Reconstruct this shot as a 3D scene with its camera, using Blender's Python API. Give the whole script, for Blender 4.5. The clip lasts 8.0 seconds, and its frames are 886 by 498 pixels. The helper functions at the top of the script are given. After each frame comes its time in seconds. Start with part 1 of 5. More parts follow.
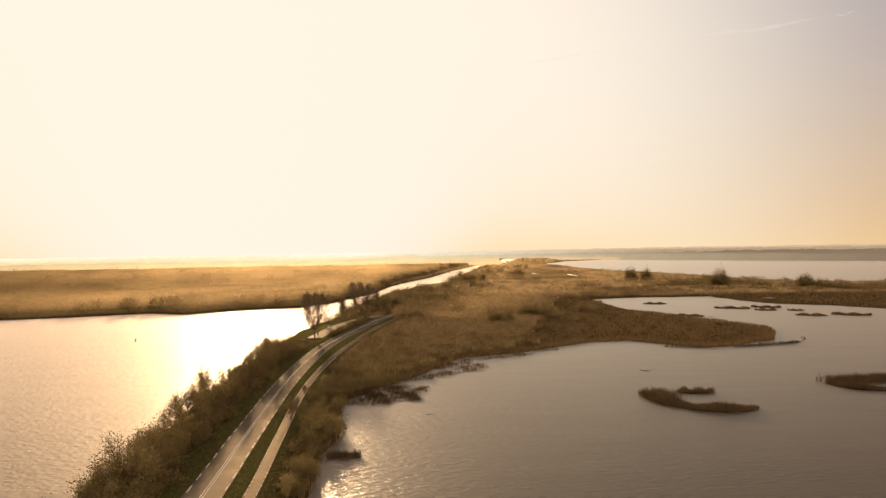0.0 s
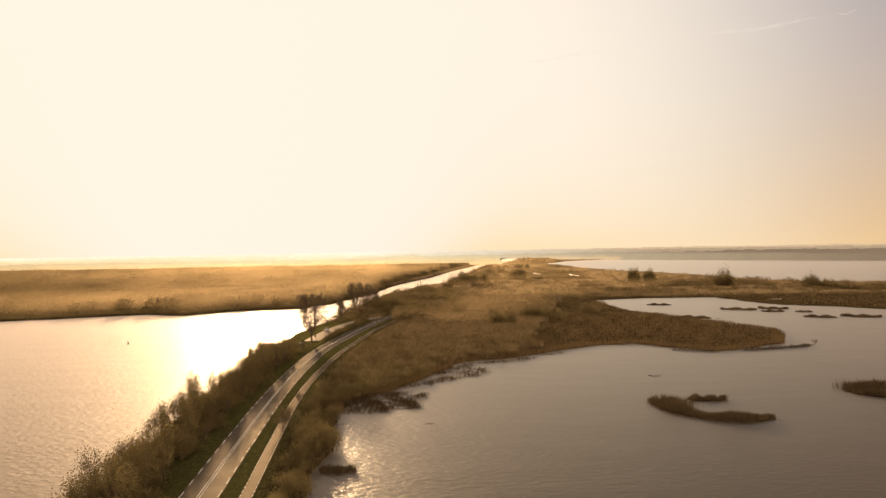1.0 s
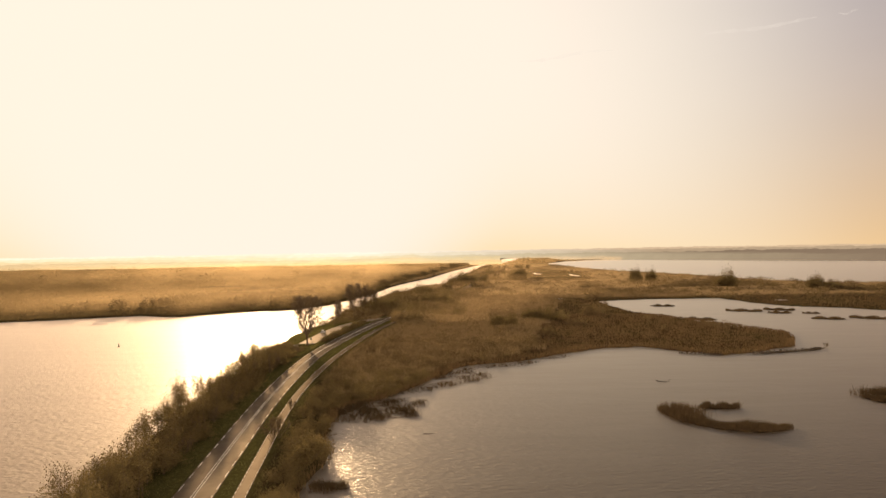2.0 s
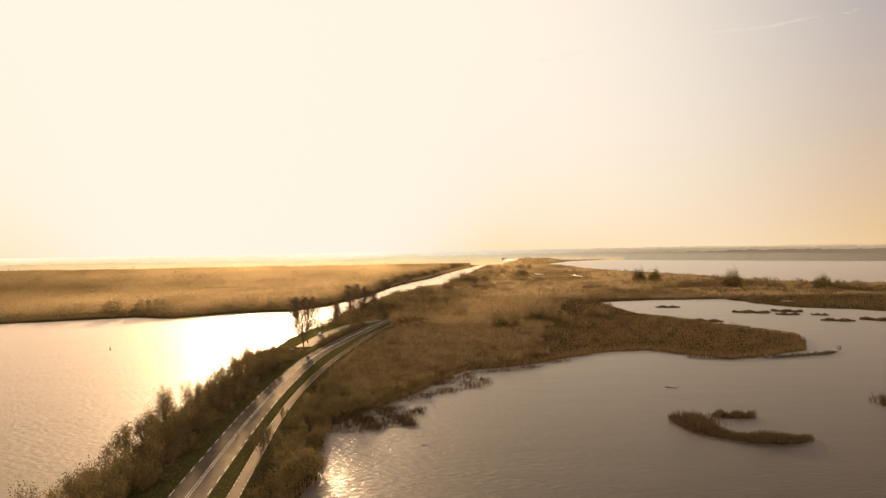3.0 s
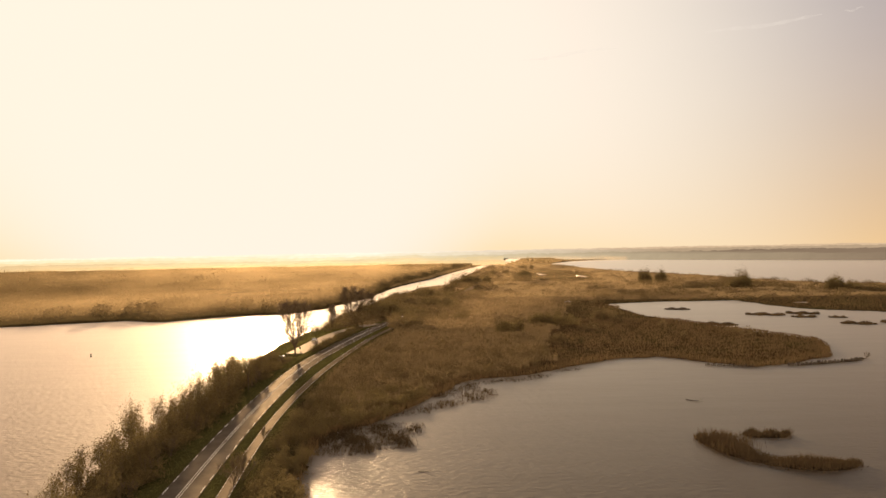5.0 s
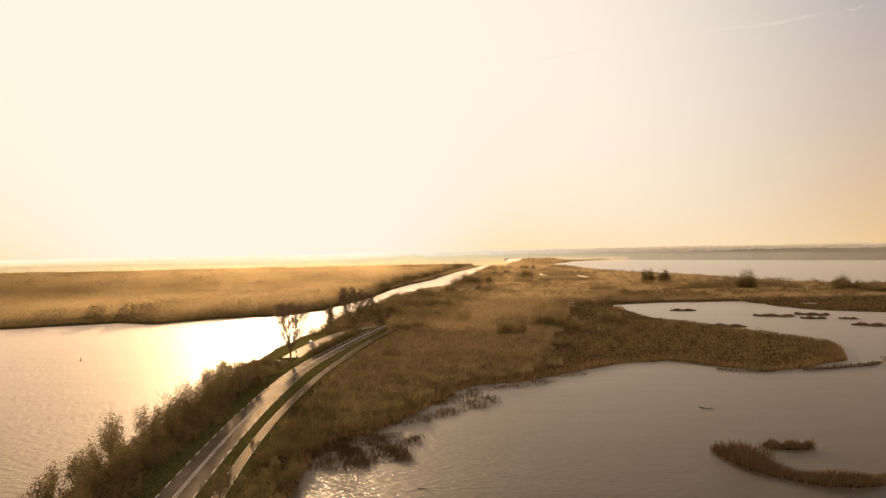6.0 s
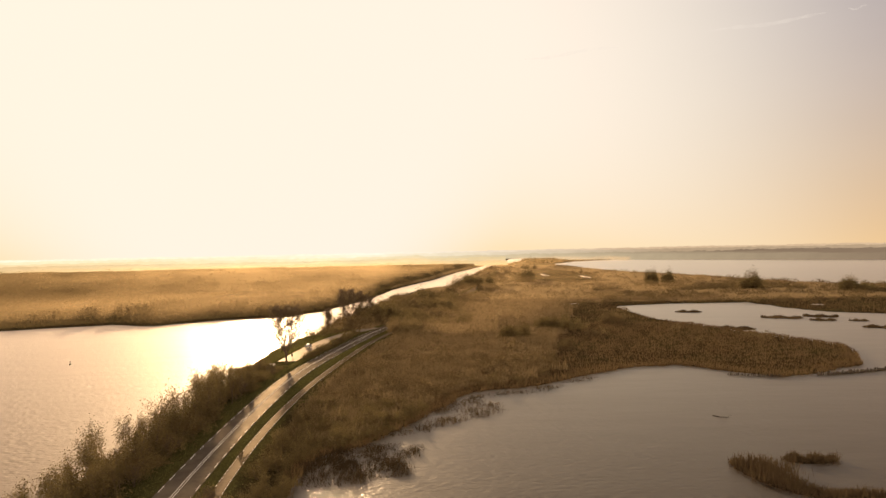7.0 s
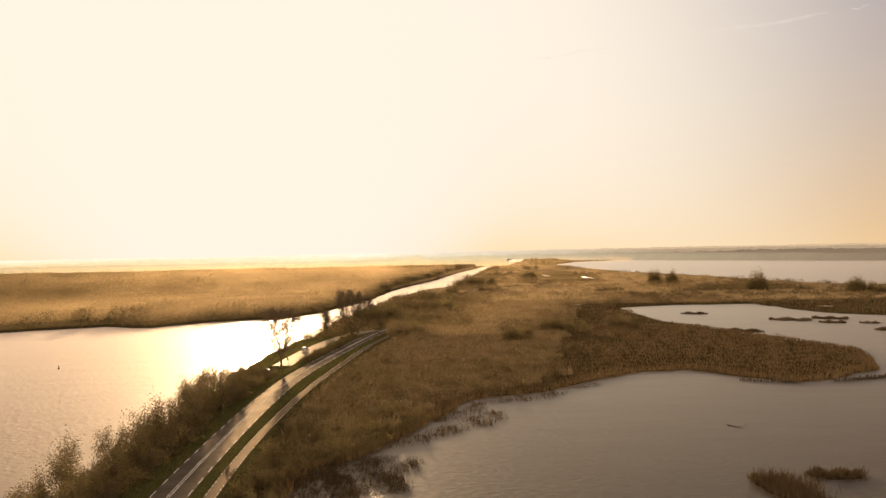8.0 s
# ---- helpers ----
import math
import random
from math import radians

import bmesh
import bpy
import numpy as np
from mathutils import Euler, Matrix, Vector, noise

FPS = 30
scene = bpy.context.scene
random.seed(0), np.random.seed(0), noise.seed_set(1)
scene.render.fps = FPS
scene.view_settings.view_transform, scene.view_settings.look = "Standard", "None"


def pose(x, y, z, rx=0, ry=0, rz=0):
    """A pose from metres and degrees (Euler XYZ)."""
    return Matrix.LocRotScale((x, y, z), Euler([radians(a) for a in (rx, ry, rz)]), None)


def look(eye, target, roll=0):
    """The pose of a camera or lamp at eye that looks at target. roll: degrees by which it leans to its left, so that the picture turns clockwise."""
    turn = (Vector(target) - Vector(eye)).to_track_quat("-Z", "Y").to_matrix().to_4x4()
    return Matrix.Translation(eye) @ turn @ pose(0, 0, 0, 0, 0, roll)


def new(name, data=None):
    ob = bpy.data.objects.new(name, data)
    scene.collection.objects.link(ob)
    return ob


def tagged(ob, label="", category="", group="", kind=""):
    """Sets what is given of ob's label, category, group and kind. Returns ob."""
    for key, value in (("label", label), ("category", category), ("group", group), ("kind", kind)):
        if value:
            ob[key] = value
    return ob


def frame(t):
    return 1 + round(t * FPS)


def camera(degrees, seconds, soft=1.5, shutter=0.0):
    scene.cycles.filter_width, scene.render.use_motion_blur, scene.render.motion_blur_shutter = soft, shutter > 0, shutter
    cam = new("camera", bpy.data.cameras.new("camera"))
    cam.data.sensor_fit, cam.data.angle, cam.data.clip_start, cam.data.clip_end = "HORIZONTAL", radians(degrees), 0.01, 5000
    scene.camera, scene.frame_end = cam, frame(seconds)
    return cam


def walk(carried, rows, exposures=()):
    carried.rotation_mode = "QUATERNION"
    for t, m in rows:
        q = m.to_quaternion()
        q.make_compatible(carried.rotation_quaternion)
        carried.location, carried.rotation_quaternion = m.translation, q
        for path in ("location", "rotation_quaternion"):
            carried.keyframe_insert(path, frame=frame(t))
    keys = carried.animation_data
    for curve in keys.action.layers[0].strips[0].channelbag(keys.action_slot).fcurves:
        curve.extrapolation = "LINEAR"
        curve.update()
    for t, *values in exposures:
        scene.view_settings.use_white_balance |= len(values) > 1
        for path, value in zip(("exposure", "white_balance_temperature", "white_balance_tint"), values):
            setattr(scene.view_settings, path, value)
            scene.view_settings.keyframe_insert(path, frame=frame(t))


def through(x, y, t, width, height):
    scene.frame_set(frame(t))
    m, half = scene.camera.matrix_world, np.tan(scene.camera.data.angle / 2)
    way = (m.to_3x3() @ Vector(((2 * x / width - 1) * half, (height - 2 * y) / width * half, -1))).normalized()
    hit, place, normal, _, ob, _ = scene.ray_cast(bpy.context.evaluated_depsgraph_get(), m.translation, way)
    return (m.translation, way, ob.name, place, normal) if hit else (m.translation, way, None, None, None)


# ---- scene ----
# ---------------------------------------------------------------- camera
cam = camera(59.1, 8.0, soft=1.55)
PATH = [
    (0, (0.65, 0.273, 39.574), (0.593, 2.272, 39.575), -1.0),
    (0.5, (0.426, 4.712, 39.749), (0.369, 6.711, 39.749), -1.0),
    (1, (0.496, 9.383, 39.916), (0.437, 11.382, 39.916), -1.0),
    (1.5, (0.351, 14.134, 39.917), (0.293, 16.133, 39.917), -1.0),
    (3, (0.491, 28.264, 40.105), (0.429, 30.263, 40.105), -1.0),
    (3.5, (0.533, 32.825, 40.123), (0.469, 34.824, 40.123), -1.1),
    (4, (0.512, 37.597, 40.217), (0.447, 39.596, 40.217), -1.1),
    (4.5, (0.448, 42.165, 40.193), (0.383, 44.164, 40.193), -1.1),
    (6, (0.162, 56.631, 40.186), (0.094, 58.63, 40.187), -1.2),
    (6.5, (0.019, 61.187, 40.254), (-0.049, 63.186, 40.255), -1.2),
    (7, (-0.125, 65.785, 40.314), (-0.195, 67.784, 40.315), -1.2),
    (7.5, (-0.185, 70.173, 40.333), (-0.257, 72.171, 40.334), -1.2),
    (8, (-0.208, 74.954, 40.36), (-0.281, 76.953, 40.362), -1.2),
]
walk(cam, [(t, look(eye, target, roll)) for t, eye, target, roll in PATH])

# ---------------------------------------------------------------- sky and sun
SUN_AZ = radians(15.3)      # west of +Y
SUN_EL = radians(7.5)
EXPOSURE = 1.3
GAIN = 2.0 ** EXPOSURE
# the hazy morning sky, as it shows at this exposure
CREAM, GOLD = (1.0, 0.905, 0.77), (1.0, 0.72, 0.36)
CLEAR_SKY, HORIZON_HAZE = (0.33, 0.31, 0.36), (0.84, 0.56, 0.285)
# extra brightness opposite the sun, added to fill the shaded sides
FILL_SKY = (4.3, 3.15, 2.0)
WARM_GLOW, GLOW_AZ, GLOW_EL = (0.30, 0.02, 0.0), radians(32), radians(13)    # red added left of the sun to warm the western water
GLOW_DIR = Vector((-math.sin(GLOW_AZ) * math.cos(GLOW_EL), math.cos(GLOW_AZ) * math.cos(GLOW_EL), math.sin(GLOW_EL)))
SUN_DIR = Vector((-math.sin(SUN_AZ) * math.cos(SUN_EL), math.cos(SUN_AZ) * math.cos(SUN_EL), math.sin(SUN_EL)))


def make_world():
    """Clear sky, a peach haze low over the horizon and a wide bright aureole round the sun."""
    world = bpy.data.worlds.new("sky")
    scene.world = world
    world.use_nodes = True
    nt = world.node_tree
    nt.nodes.clear()
    n, l = nt.nodes.new, nt.links.new

    def calc(kind, a, b):
        m = n("ShaderNodeMath")
        m.operation = kind
        for sock, v in zip(m.inputs, (a, b)):
            if isinstance(v, bpy.types.NodeSocket):
                l(v, sock)
            else:
                sock.default_value = v
        return m.outputs[0]

    def vec(kind, a, b):
        m = n("ShaderNodeVectorMath")
        m.operation = kind
        for sock, v in zip((m.inputs[0], m.inputs["Scale"] if kind == "SCALE" else m.inputs[1]), (a, b)):
            if isinstance(v, bpy.types.NodeSocket):
                l(v, sock)
            else:
                sock.default_value = v
        return m.outputs["Value"] if kind == "DOT_PRODUCT" else m.outputs[0]

    out, bg, sky = n("ShaderNodeOutputWorld"), n("ShaderNodeBackground"), n("ShaderNodeTexSky")
    sky.sky_type, sky.sun_disc = "NISHITA", False
    sky.sun_elevation, sky.sun_rotation = SUN_EL, -SUN_AZ
    sky.air_density, sky.dust_density, sky.ozone_density = 1.0, 3.0, 1.0
    way = n("ShaderNodeTexCoord").outputs["Generated"]
    near_sun = vec("DOT_PRODUCT", way, SUN_DIR)
    parts = n("ShaderNodeSeparateXYZ")
    l(way, parts.inputs[0])
    up = calc("MAXIMUM", parts.outputs["Z"], 0.0)

    def fade(value, a, b):
        m = n("ShaderNodeMapRange")
        m.interpolation_type = "SMOOTHSTEP"
        m.inputs["From Min"].default_value, m.inputs["From Max"].default_value = a, b
        l(value, m.inputs["Value"])
        return m.outputs[0]

    def blend(fac, a, b):
        return vec("ADD", vec("SCALE", a, calc("SUBTRACT", 1.0, fac)), vec("SCALE", b, fac))

    # thin veils of high cloud
    mp = n("ShaderNodeMapping")
    mp.inputs["Scale"].default_value = (1.2, 1.2, 9.0)
    mp.inputs["Rotation"].default_value = (0.0, 0.25, 0.0)
    l(way, mp.inputs[0])
    veil = n("ShaderNodeTexNoise")
    veil.inputs["Scale"].default_value, veil.inputs["Detail"].default_value = 2.4, 5.0
    l(mp.outputs[0], veil.inputs["Vector"])
    clear = vec("ADD", vec("SCALE", sky.outputs["Color"], 0.02), CLEAR_SKY)
    clear = vec("SCALE", clear, calc("ADD", 0.93, calc("MULTIPLY", veil.outputs["Fac"], 0.14)))
    clear = vec("SCALE", clear, calc("SUBTRACT", 1.0, calc("MULTIPLY", fade(up, 0.26, 0.75), 0.5)))
    light = blend(calc("POWER", 2.718, calc("MULTIPLY", up, -6.5)), clear, HORIZON_HAZE)
    light = vec("SCALE", light, calc("ADD", 0.62, calc("MULTIPLY", fade(near_sun, math.cos(radians(80)), math.cos(radians(44))), 0.38)))
    # the broad pale glow round the sun, golden where it meets the horizon to its sides
    glow = fade(near_sun, math.cos(radians(46)), math.cos(radians(17)))
    light = blend(glow, light, CREAM)
    side = calc("SUBTRACT", 1.0, fade(near_sun, math.cos(radians(20)), math.cos(radians(9))))
    line = calc("MULTIPLY", calc("POWER", 2.718, calc("MULTIPLY", up, -16.0)), calc("MULTIPLY", side, glow))
    light = blend(calc("MULTIPLY", line, 0.7), light, GOLD)
    near_glow = calc("MAXIMUM", vec("DOT_PRODUCT", way, GLOW_DIR), 0.0)
    light = vec("ADD", light, vec("SCALE", WARM_GLOW, calc("POWER", near_glow, 9.0)))
    # added fill from behind the view
    away = calc("SUBTRACT", 0.5, calc("MULTIPLY", near_sun, 0.5))
    light = vec("ADD", light, vec("SCALE", FILL_SKY, calc("POWER", away, 3.2)))
    l(light, bg.inputs["Color"])
    bg.inputs["Strength"].default_value = 1.0 / GAIN
    l(bg.outputs[0], out.inputs["Surface"])


make_world()
sun = new("sun", bpy.data.lights.new("sun", "SUN"))
sun.data.energy, sun.data.angle, sun.data.color = 4.8, radians(1.2), (1.0, 0.71, 0.42)
sun.matrix_world = look((0, 0, 300), Vector((0, 0, 300)) - SUN_DIR)
scene.view_settings.exposure = EXPOSURE


# ---------------------------------------------------------------- materials
def material(name):
    m = bpy.data.materials.new(name)
    m.use_nodes = True
    nt = m.node_tree
    nt.nodes.clear()
    return m, nt, nt.nodes.new, nt.links.new


def noise_node(nt, scale, detail=4.0, rough=0.55, vector=None):
    t = nt.nodes.new("ShaderNodeTexNoise")
    t.inputs["Scale"].default_value, t.inputs["Detail"].default_value, t.inputs["Roughness"].default_value = scale, detail, rough
    if vector:
        nt.links.new(vector, t.inputs["Vector"])
    return t.outputs["Fac"]


def ramp(nt, fac, *stops):
    r = nt.nodes.new("ShaderNodeValToRGB")
    e = r.color_ramp.elements
    while len(e) < len(stops):
        e.new(0.5)
    for el, (p, c) in zip(e, stops):
        el.position, el.color = p, (*c, 1)
    nt.links.new(fac, r.inputs[0])
    return r.outputs[0]


def mix(nt, fac, a, b, kind="MIX"):
    m = nt.nodes.new("ShaderNodeMix")
    m.data_type, m.blend_type = "RGBA", kind
    for sock, v in ((m.inputs[0], fac), (m.inputs[6], a), (m.inputs[7], b)):
        if isinstance(v, bpy.types.NodeSocket):
            nt.links.new(v, sock)
        else:
            sock.default_value = v if isinstance(v, (int, float)) else (*v, 1)
    return m.outputs[2]


def surface(name, dark, light, scale, rough=0.8, bump=0.3, bump_scale=8.0, spec=0.3):
    """Rough matter of uneven colour, with fine relief."""
    m, nt, n, l = material(name)
    co = n("ShaderNodeTexCoord").outputs["Object"]
    col = ramp(nt, noise_node(nt, scale, 6, 0.65, co), (0.3, dark), (0.7, light))
    b = n("ShaderNodeBsdfPrincipled")
    l(col, b.inputs["Base Color"])
    b.inputs["Roughness"].default_value, b.inputs["Specular IOR Level"].default_value = rough, spec
    bp = n("ShaderNodeBump")
    bp.inputs["Strength"].default_value, bp.inputs["Distance"].default_value = bump, 0.1
    l(noise_node(nt, bump_scale, 5, 0.6, co), bp.inputs["Height"])
    l(bp.outputs[0], b.inputs["Normal"])
    l(b.outputs[0], n("ShaderNodeOutputMaterial").inputs["Surface"])
    return m


def paving(name, dark, light, scale, big, gloss, rough=0.5):
    """Damp paving: worn dull stone with a weak even shine."""
    m, nt, n, l = material(name)
    co = n("ShaderNodeTexCoord").outputs["Object"]
    col = ramp(nt, noise_node(nt, scale, 6, 0.65, co), (0.3, dark), (0.7, light))
    patch = noise_node(nt, scale * 0.12, 4, 0.6, co)
    col = mix(nt, ramp(nt, patch, (0.42, (0, 0, 0)), (0.62, (1, 1, 1))), col, big)
    d, g, sh = n("ShaderNodeBsdfDiffuse"), n("ShaderNodeBsdfGlossy"), n("ShaderNodeMixShader")
    l(col, d.inputs[0])
    g.inputs["Roughness"].default_value, g.inputs["Color"].default_value = rough, (1.0, 0.84, 0.64, 1)
    damp = n("ShaderNodeMapRange")
    damp.inputs["To Min"].default_value, damp.inputs["To Max"].default_value = gloss * 0.5, gloss * 1.5
    l(patch, damp.inputs["Value"])
    l(damp.outputs[0], sh.inputs[0])
    l(d.outputs[0], sh.inputs[1])
    l(g.outputs[0], sh.inputs[2])
    l(sh.outputs[0], n("ShaderNodeOutputMaterial").inputs["Surface"])
    return m


def foliage(name, dark, light, through=0.45, gloss=0.10, rough=0.45):
    """Leaves or blades: part of the light goes through them, and they shine a little."""
    m, nt, n, l = material(name)
    isl = n("ShaderNodeNewGeometry").outputs["Random Per Island"]
    ob = n("ShaderNodeObjectInfo").outputs["Random"]
    col = ramp(nt, isl, (0.0, dark), (1.0, light))
    hsv = n("ShaderNodeHueSaturation")
    mm = n("ShaderNodeMapRange")
    mm.inputs["To Min"].default_value, mm.inputs["To Max"].default_value = 0.7, 1.25
    l(ob, mm.inputs["Value"])
    l(mm.outputs[0], hsv.inputs["Value"])
    l(col, hsv.inputs["Color"])
    d, t, g = n("ShaderNodeBsdfDiffuse"), n("ShaderNodeBsdfTranslucent"), n("ShaderNodeBsdfGlossy")
    l(hsv.outputs[0], d.inputs[0])
    l(hsv.outputs[0], t.inputs[0])
    g.inputs["Roughness"].default_value, g.inputs["Color"].default_value = rough, (0.9, 0.72, 0.45, 1)
    a, b = n("ShaderNodeMixShader"), n("ShaderNodeMixShader")
    a.inputs[0].default_value, b.inputs[0].default_value = through, gloss
    l(d.outputs[0], a.inputs[1])
    l(t.outputs[0], a.inputs[2])
    l(a.outputs[0], b.inputs[1])
    l(g.outputs[0], b.inputs[2])
    l(b.outputs[0], n("ShaderNodeOutputMaterial").inputs["Surface"])
    return m


def water_material(name, sheen, calm, wide, share, ior, waves, tint):
    """Lake water: a smooth and a wind-roughened shine over brown depth."""
    m, nt, n, l = material(name)
    co = n("ShaderNodeTexCoord").outputs["Object"]
    mp = n("ShaderNodeMapping")
    mp.inputs["Scale"].default_value = (0.5, 1.0, 1.0)
    mp.inputs["Rotation"].default_value = (0, 0, radians(-14))
    l(co, mp.inputs[0])
    b1, b2 = n("ShaderNodeBump"), n("ShaderNodeBump")
    b1.inputs["Strength"].default_value, b1.inputs["Distance"].default_value = 1.0, waves
    b2.inputs["Strength"].default_value, b2.inputs["Distance"].default_value = 0.25, 0.4
    l(noise_node(nt, 0.95, 4, 0.55, mp.outputs[0]), b1.inputs["Height"])
    l(noise_node(nt, 0.07, 3, 0.5, mp.outputs[0]), b2.inputs["Height"])
    l(b2.outputs[0], b1.inputs["Normal"])
    d, g1, g2, fr = n("ShaderNodeBsdfDiffuse"), n("ShaderNodeBsdfGlossy"), n("ShaderNodeBsdfGlossy"), n("ShaderNodeFresnel")
    d.inputs["Color"].default_value = (0.025, 0.017, 0.008, 1)
    g1.inputs["Roughness"].default_value, g2.inputs["Roughness"].default_value = calm, wide
    g1.distribution, g2.distribution = sheen, "GGX"
    fr.inputs["IOR"].default_value = ior
    for node in (g1, g2):
        node.inputs["Color"].default_value = (*tint, 1)
        l(b1.outputs[0], node.inputs["Normal"])
    l(b2.outputs[0], fr.inputs["Normal"])
    gl, sh = n("ShaderNodeMixShader"), n("ShaderNodeMixShader")
    gl.inputs[0].default_value = share
    l(g1.outputs[0], gl.inputs[1])
    l(g2.outputs[0], gl.inputs[2])
    l(fr.outputs[0], sh.inputs[0])
    l(d.outputs[0], sh.inputs[1])
    l(gl.outputs[0], sh.inputs[2])
    l(sh.outputs[0], n("ShaderNodeOutputMaterial").inputs["Surface"])
    return m


def ground_material():
    """Brown marsh soil and litter, turning to mown grass where the mesh says so."""
    m, nt, n, l = material("marsh_ground")
    co = n("ShaderNodeTexCoord").outputs["Object"]
    soil = ramp(nt, noise_node(nt, 0.35, 6, 0.65, co), (0.3, (0.018, 0.013, 0.007)), (0.7, (0.045, 0.033, 0.016)))
    soil = mix(nt, ramp(nt, noise_node(nt, 0.03, 4, 0.6, co), (0.42, (0, 0, 0)), (0.62, (1, 1, 1))), soil, (0.036, 0.031, 0.014))
    grass = ramp(nt, noise_node(nt, 0.8, 6, 0.7, co), (0.3, (0.028, 0.028, 0.010)), (0.7, (0.058, 0.054, 0.020)))
    mask = n("ShaderNodeAttribute")
    mask.attribute_name = "grass"
    b = n("ShaderNodeBsdfPrincipled")
    l(mix(nt, mask.outputs["Fac"], soil, grass), b.inputs["Base Color"])
    b.inputs["Roughness"].default_value, b.inputs["Specular IOR Level"].default_value = 1.0, 0.0
    bp = n("ShaderNodeBump")
    bp.inputs["Strength"].default_value, bp.inputs["Distance"].default_value = 0.6, 0.25
    l(noise_node(nt, 1.2, 6, 0.65, co), bp.inputs["Height"])
    l(bp.outputs[0], b.inputs["Normal"])
    l(b.outputs[0], n("ShaderNodeOutputMaterial").inputs["Surface"])
    return m


def canopy_material(name, dark, light, shine, gloss, scale, velvet, rough=0.9):
    """Tops of dense woods or scrub seen from afar; the tinted gloss and sheen imitate haze."""
    m, nt, n, l = material(name)
    co = n("ShaderNodeTexCoord").outputs["Object"]
    col = ramp(nt, noise_node(nt, scale * 0.3, 6, 0.7, co), (0.3, dark), (0.7, light))
    d, g, v = n("ShaderNodeBsdfDiffuse"), n("ShaderNodeBsdfGlossy"), n("ShaderNodeBsdfSheen")
    sh, fuzz = n("ShaderNodeMixShader"), n("ShaderNodeMixShader")
    l(col, d.inputs[0])
    g.inputs["Roughness"].default_value, g.inputs["Color"].default_value = rough, (*shine, 1)
    v.inputs["Roughness"].default_value, v.inputs["Color"].default_value = 0.6, (*shine, 1)
    sh.inputs[0].default_value, fuzz.inputs[0].default_value = gloss, velvet
    bp = n("ShaderNodeBump")
    bp.inputs["Strength"].default_value, bp.inputs["Distance"].default_value = 0.4, 1.0
    l(noise_node(nt, scale, 6, 0.8, co), bp.inputs["Height"])
    for node in (d, g, v):
        l(bp.outputs[0], node.inputs["Normal"])
    l(d.outputs[0], fuzz.inputs[1])
    l(v.outputs[0], fuzz.inputs[2])
    l(fuzz.outputs[0], sh.inputs[1])
    l(g.outputs[0], sh.inputs[2])
    l(sh.outputs[0], n("ShaderNodeOutputMaterial").inputs["Surface"])
    return m


def painted_haze_material(name, side, west, east):
    """A far backdrop with haze painted in as emission: pale towards the sun, browner to both sides of it."""
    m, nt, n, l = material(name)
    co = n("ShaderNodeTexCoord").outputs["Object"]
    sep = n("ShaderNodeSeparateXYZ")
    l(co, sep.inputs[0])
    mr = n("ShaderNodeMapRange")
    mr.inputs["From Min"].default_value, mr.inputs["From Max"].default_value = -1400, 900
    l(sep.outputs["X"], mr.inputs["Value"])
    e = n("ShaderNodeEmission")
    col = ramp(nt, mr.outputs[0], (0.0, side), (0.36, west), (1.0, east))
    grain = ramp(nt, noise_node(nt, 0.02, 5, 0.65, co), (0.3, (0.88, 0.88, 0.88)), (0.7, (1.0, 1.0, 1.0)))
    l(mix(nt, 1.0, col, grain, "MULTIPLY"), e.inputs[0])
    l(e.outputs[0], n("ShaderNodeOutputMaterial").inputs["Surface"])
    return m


M_WATER = water_material("lake_water", "BECKMANN", 0.32, 0.52, 0.40, 1.36, 0.30, (0.88, 0.81, 0.71))
M_WIDE_WATER = water_material("open_lake_water", "GGX", 0.32, 0.70, 0.78, 1.58, 0.26, (0.95, 0.84, 0.72))
M_GROUND = ground_material()
M_ASPHALT = paving("asphalt", (0.040, 0.034, 0.029), (0.062, 0.053, 0.045), 1.2, (0.072, 0.062, 0.053), 0.013)
M_PATH = paving("path_asphalt", (0.058, 0.045, 0.034), (0.092, 0.071, 0.053), 1.0, (0.078, 0.062, 0.047), 0.010)
M_BAY = paving("bay_paving", (0.14, 0.12, 0.10), (0.21, 0.18, 0.15), 1.0, (0.18, 0.155, 0.13), 0.04)
M_PAINT = surface("road_paint", (0.50, 0.49, 0.46), (0.78, 0.76, 0.72), 3.0, 0.9, 0.1, 30.0, 0.0)
M_BARK = surface("bark", (0.05, 0.035, 0.022), (0.11, 0.08, 0.05), 3.0, 0.85, 0.6, 12.0, 0.2)
M_POST = surface("weathered_wood", (0.020, 0.015, 0.011), (0.055, 0.042, 0.03), 4.0, 0.8, 0.5, 15.0, 0.3)
M_MUD = surface("wet_mud", (0.012, 0.009, 0.006), (0.026, 0.020, 0.012), 1.5, 0.9, 0.4, 6.0, 0.0)
M_LEAF = foliage("autumn_leaves", (0.082, 0.063, 0.028), (0.135, 0.102, 0.046), 0.30, 0.012)
M_SCRUB = foliage("scrub_leaves", (0.082, 0.060, 0.030), (0.118, 0.085, 0.043), 0.25, 0.01)
M_WOOD = foliage("wood_twigs", (0.10, 0.074, 0.036), (0.13, 0.095, 0.046), 0.3, 0.0, 0.65)
M_BRUSH = foliage("willow_twigs", (0.150, 0.109, 0.060), (0.182, 0.132, 0.073), 0.12, 0.0, 0.6)
M_REED = foliage("reed_blades", (0.105, 0.071, 0.037), (0.150, 0.100, 0.052), 0.2, 0.01)
M_ISLET = foliage("dark_reed_blades", (0.055, 0.040, 0.023), (0.088, 0.062, 0.036), 0.2, 0.01)
M_GRASS = foliage("grass_blades", (0.055, 0.052, 0.017), (0.10, 0.092, 0.034), 0.4, 0.015)
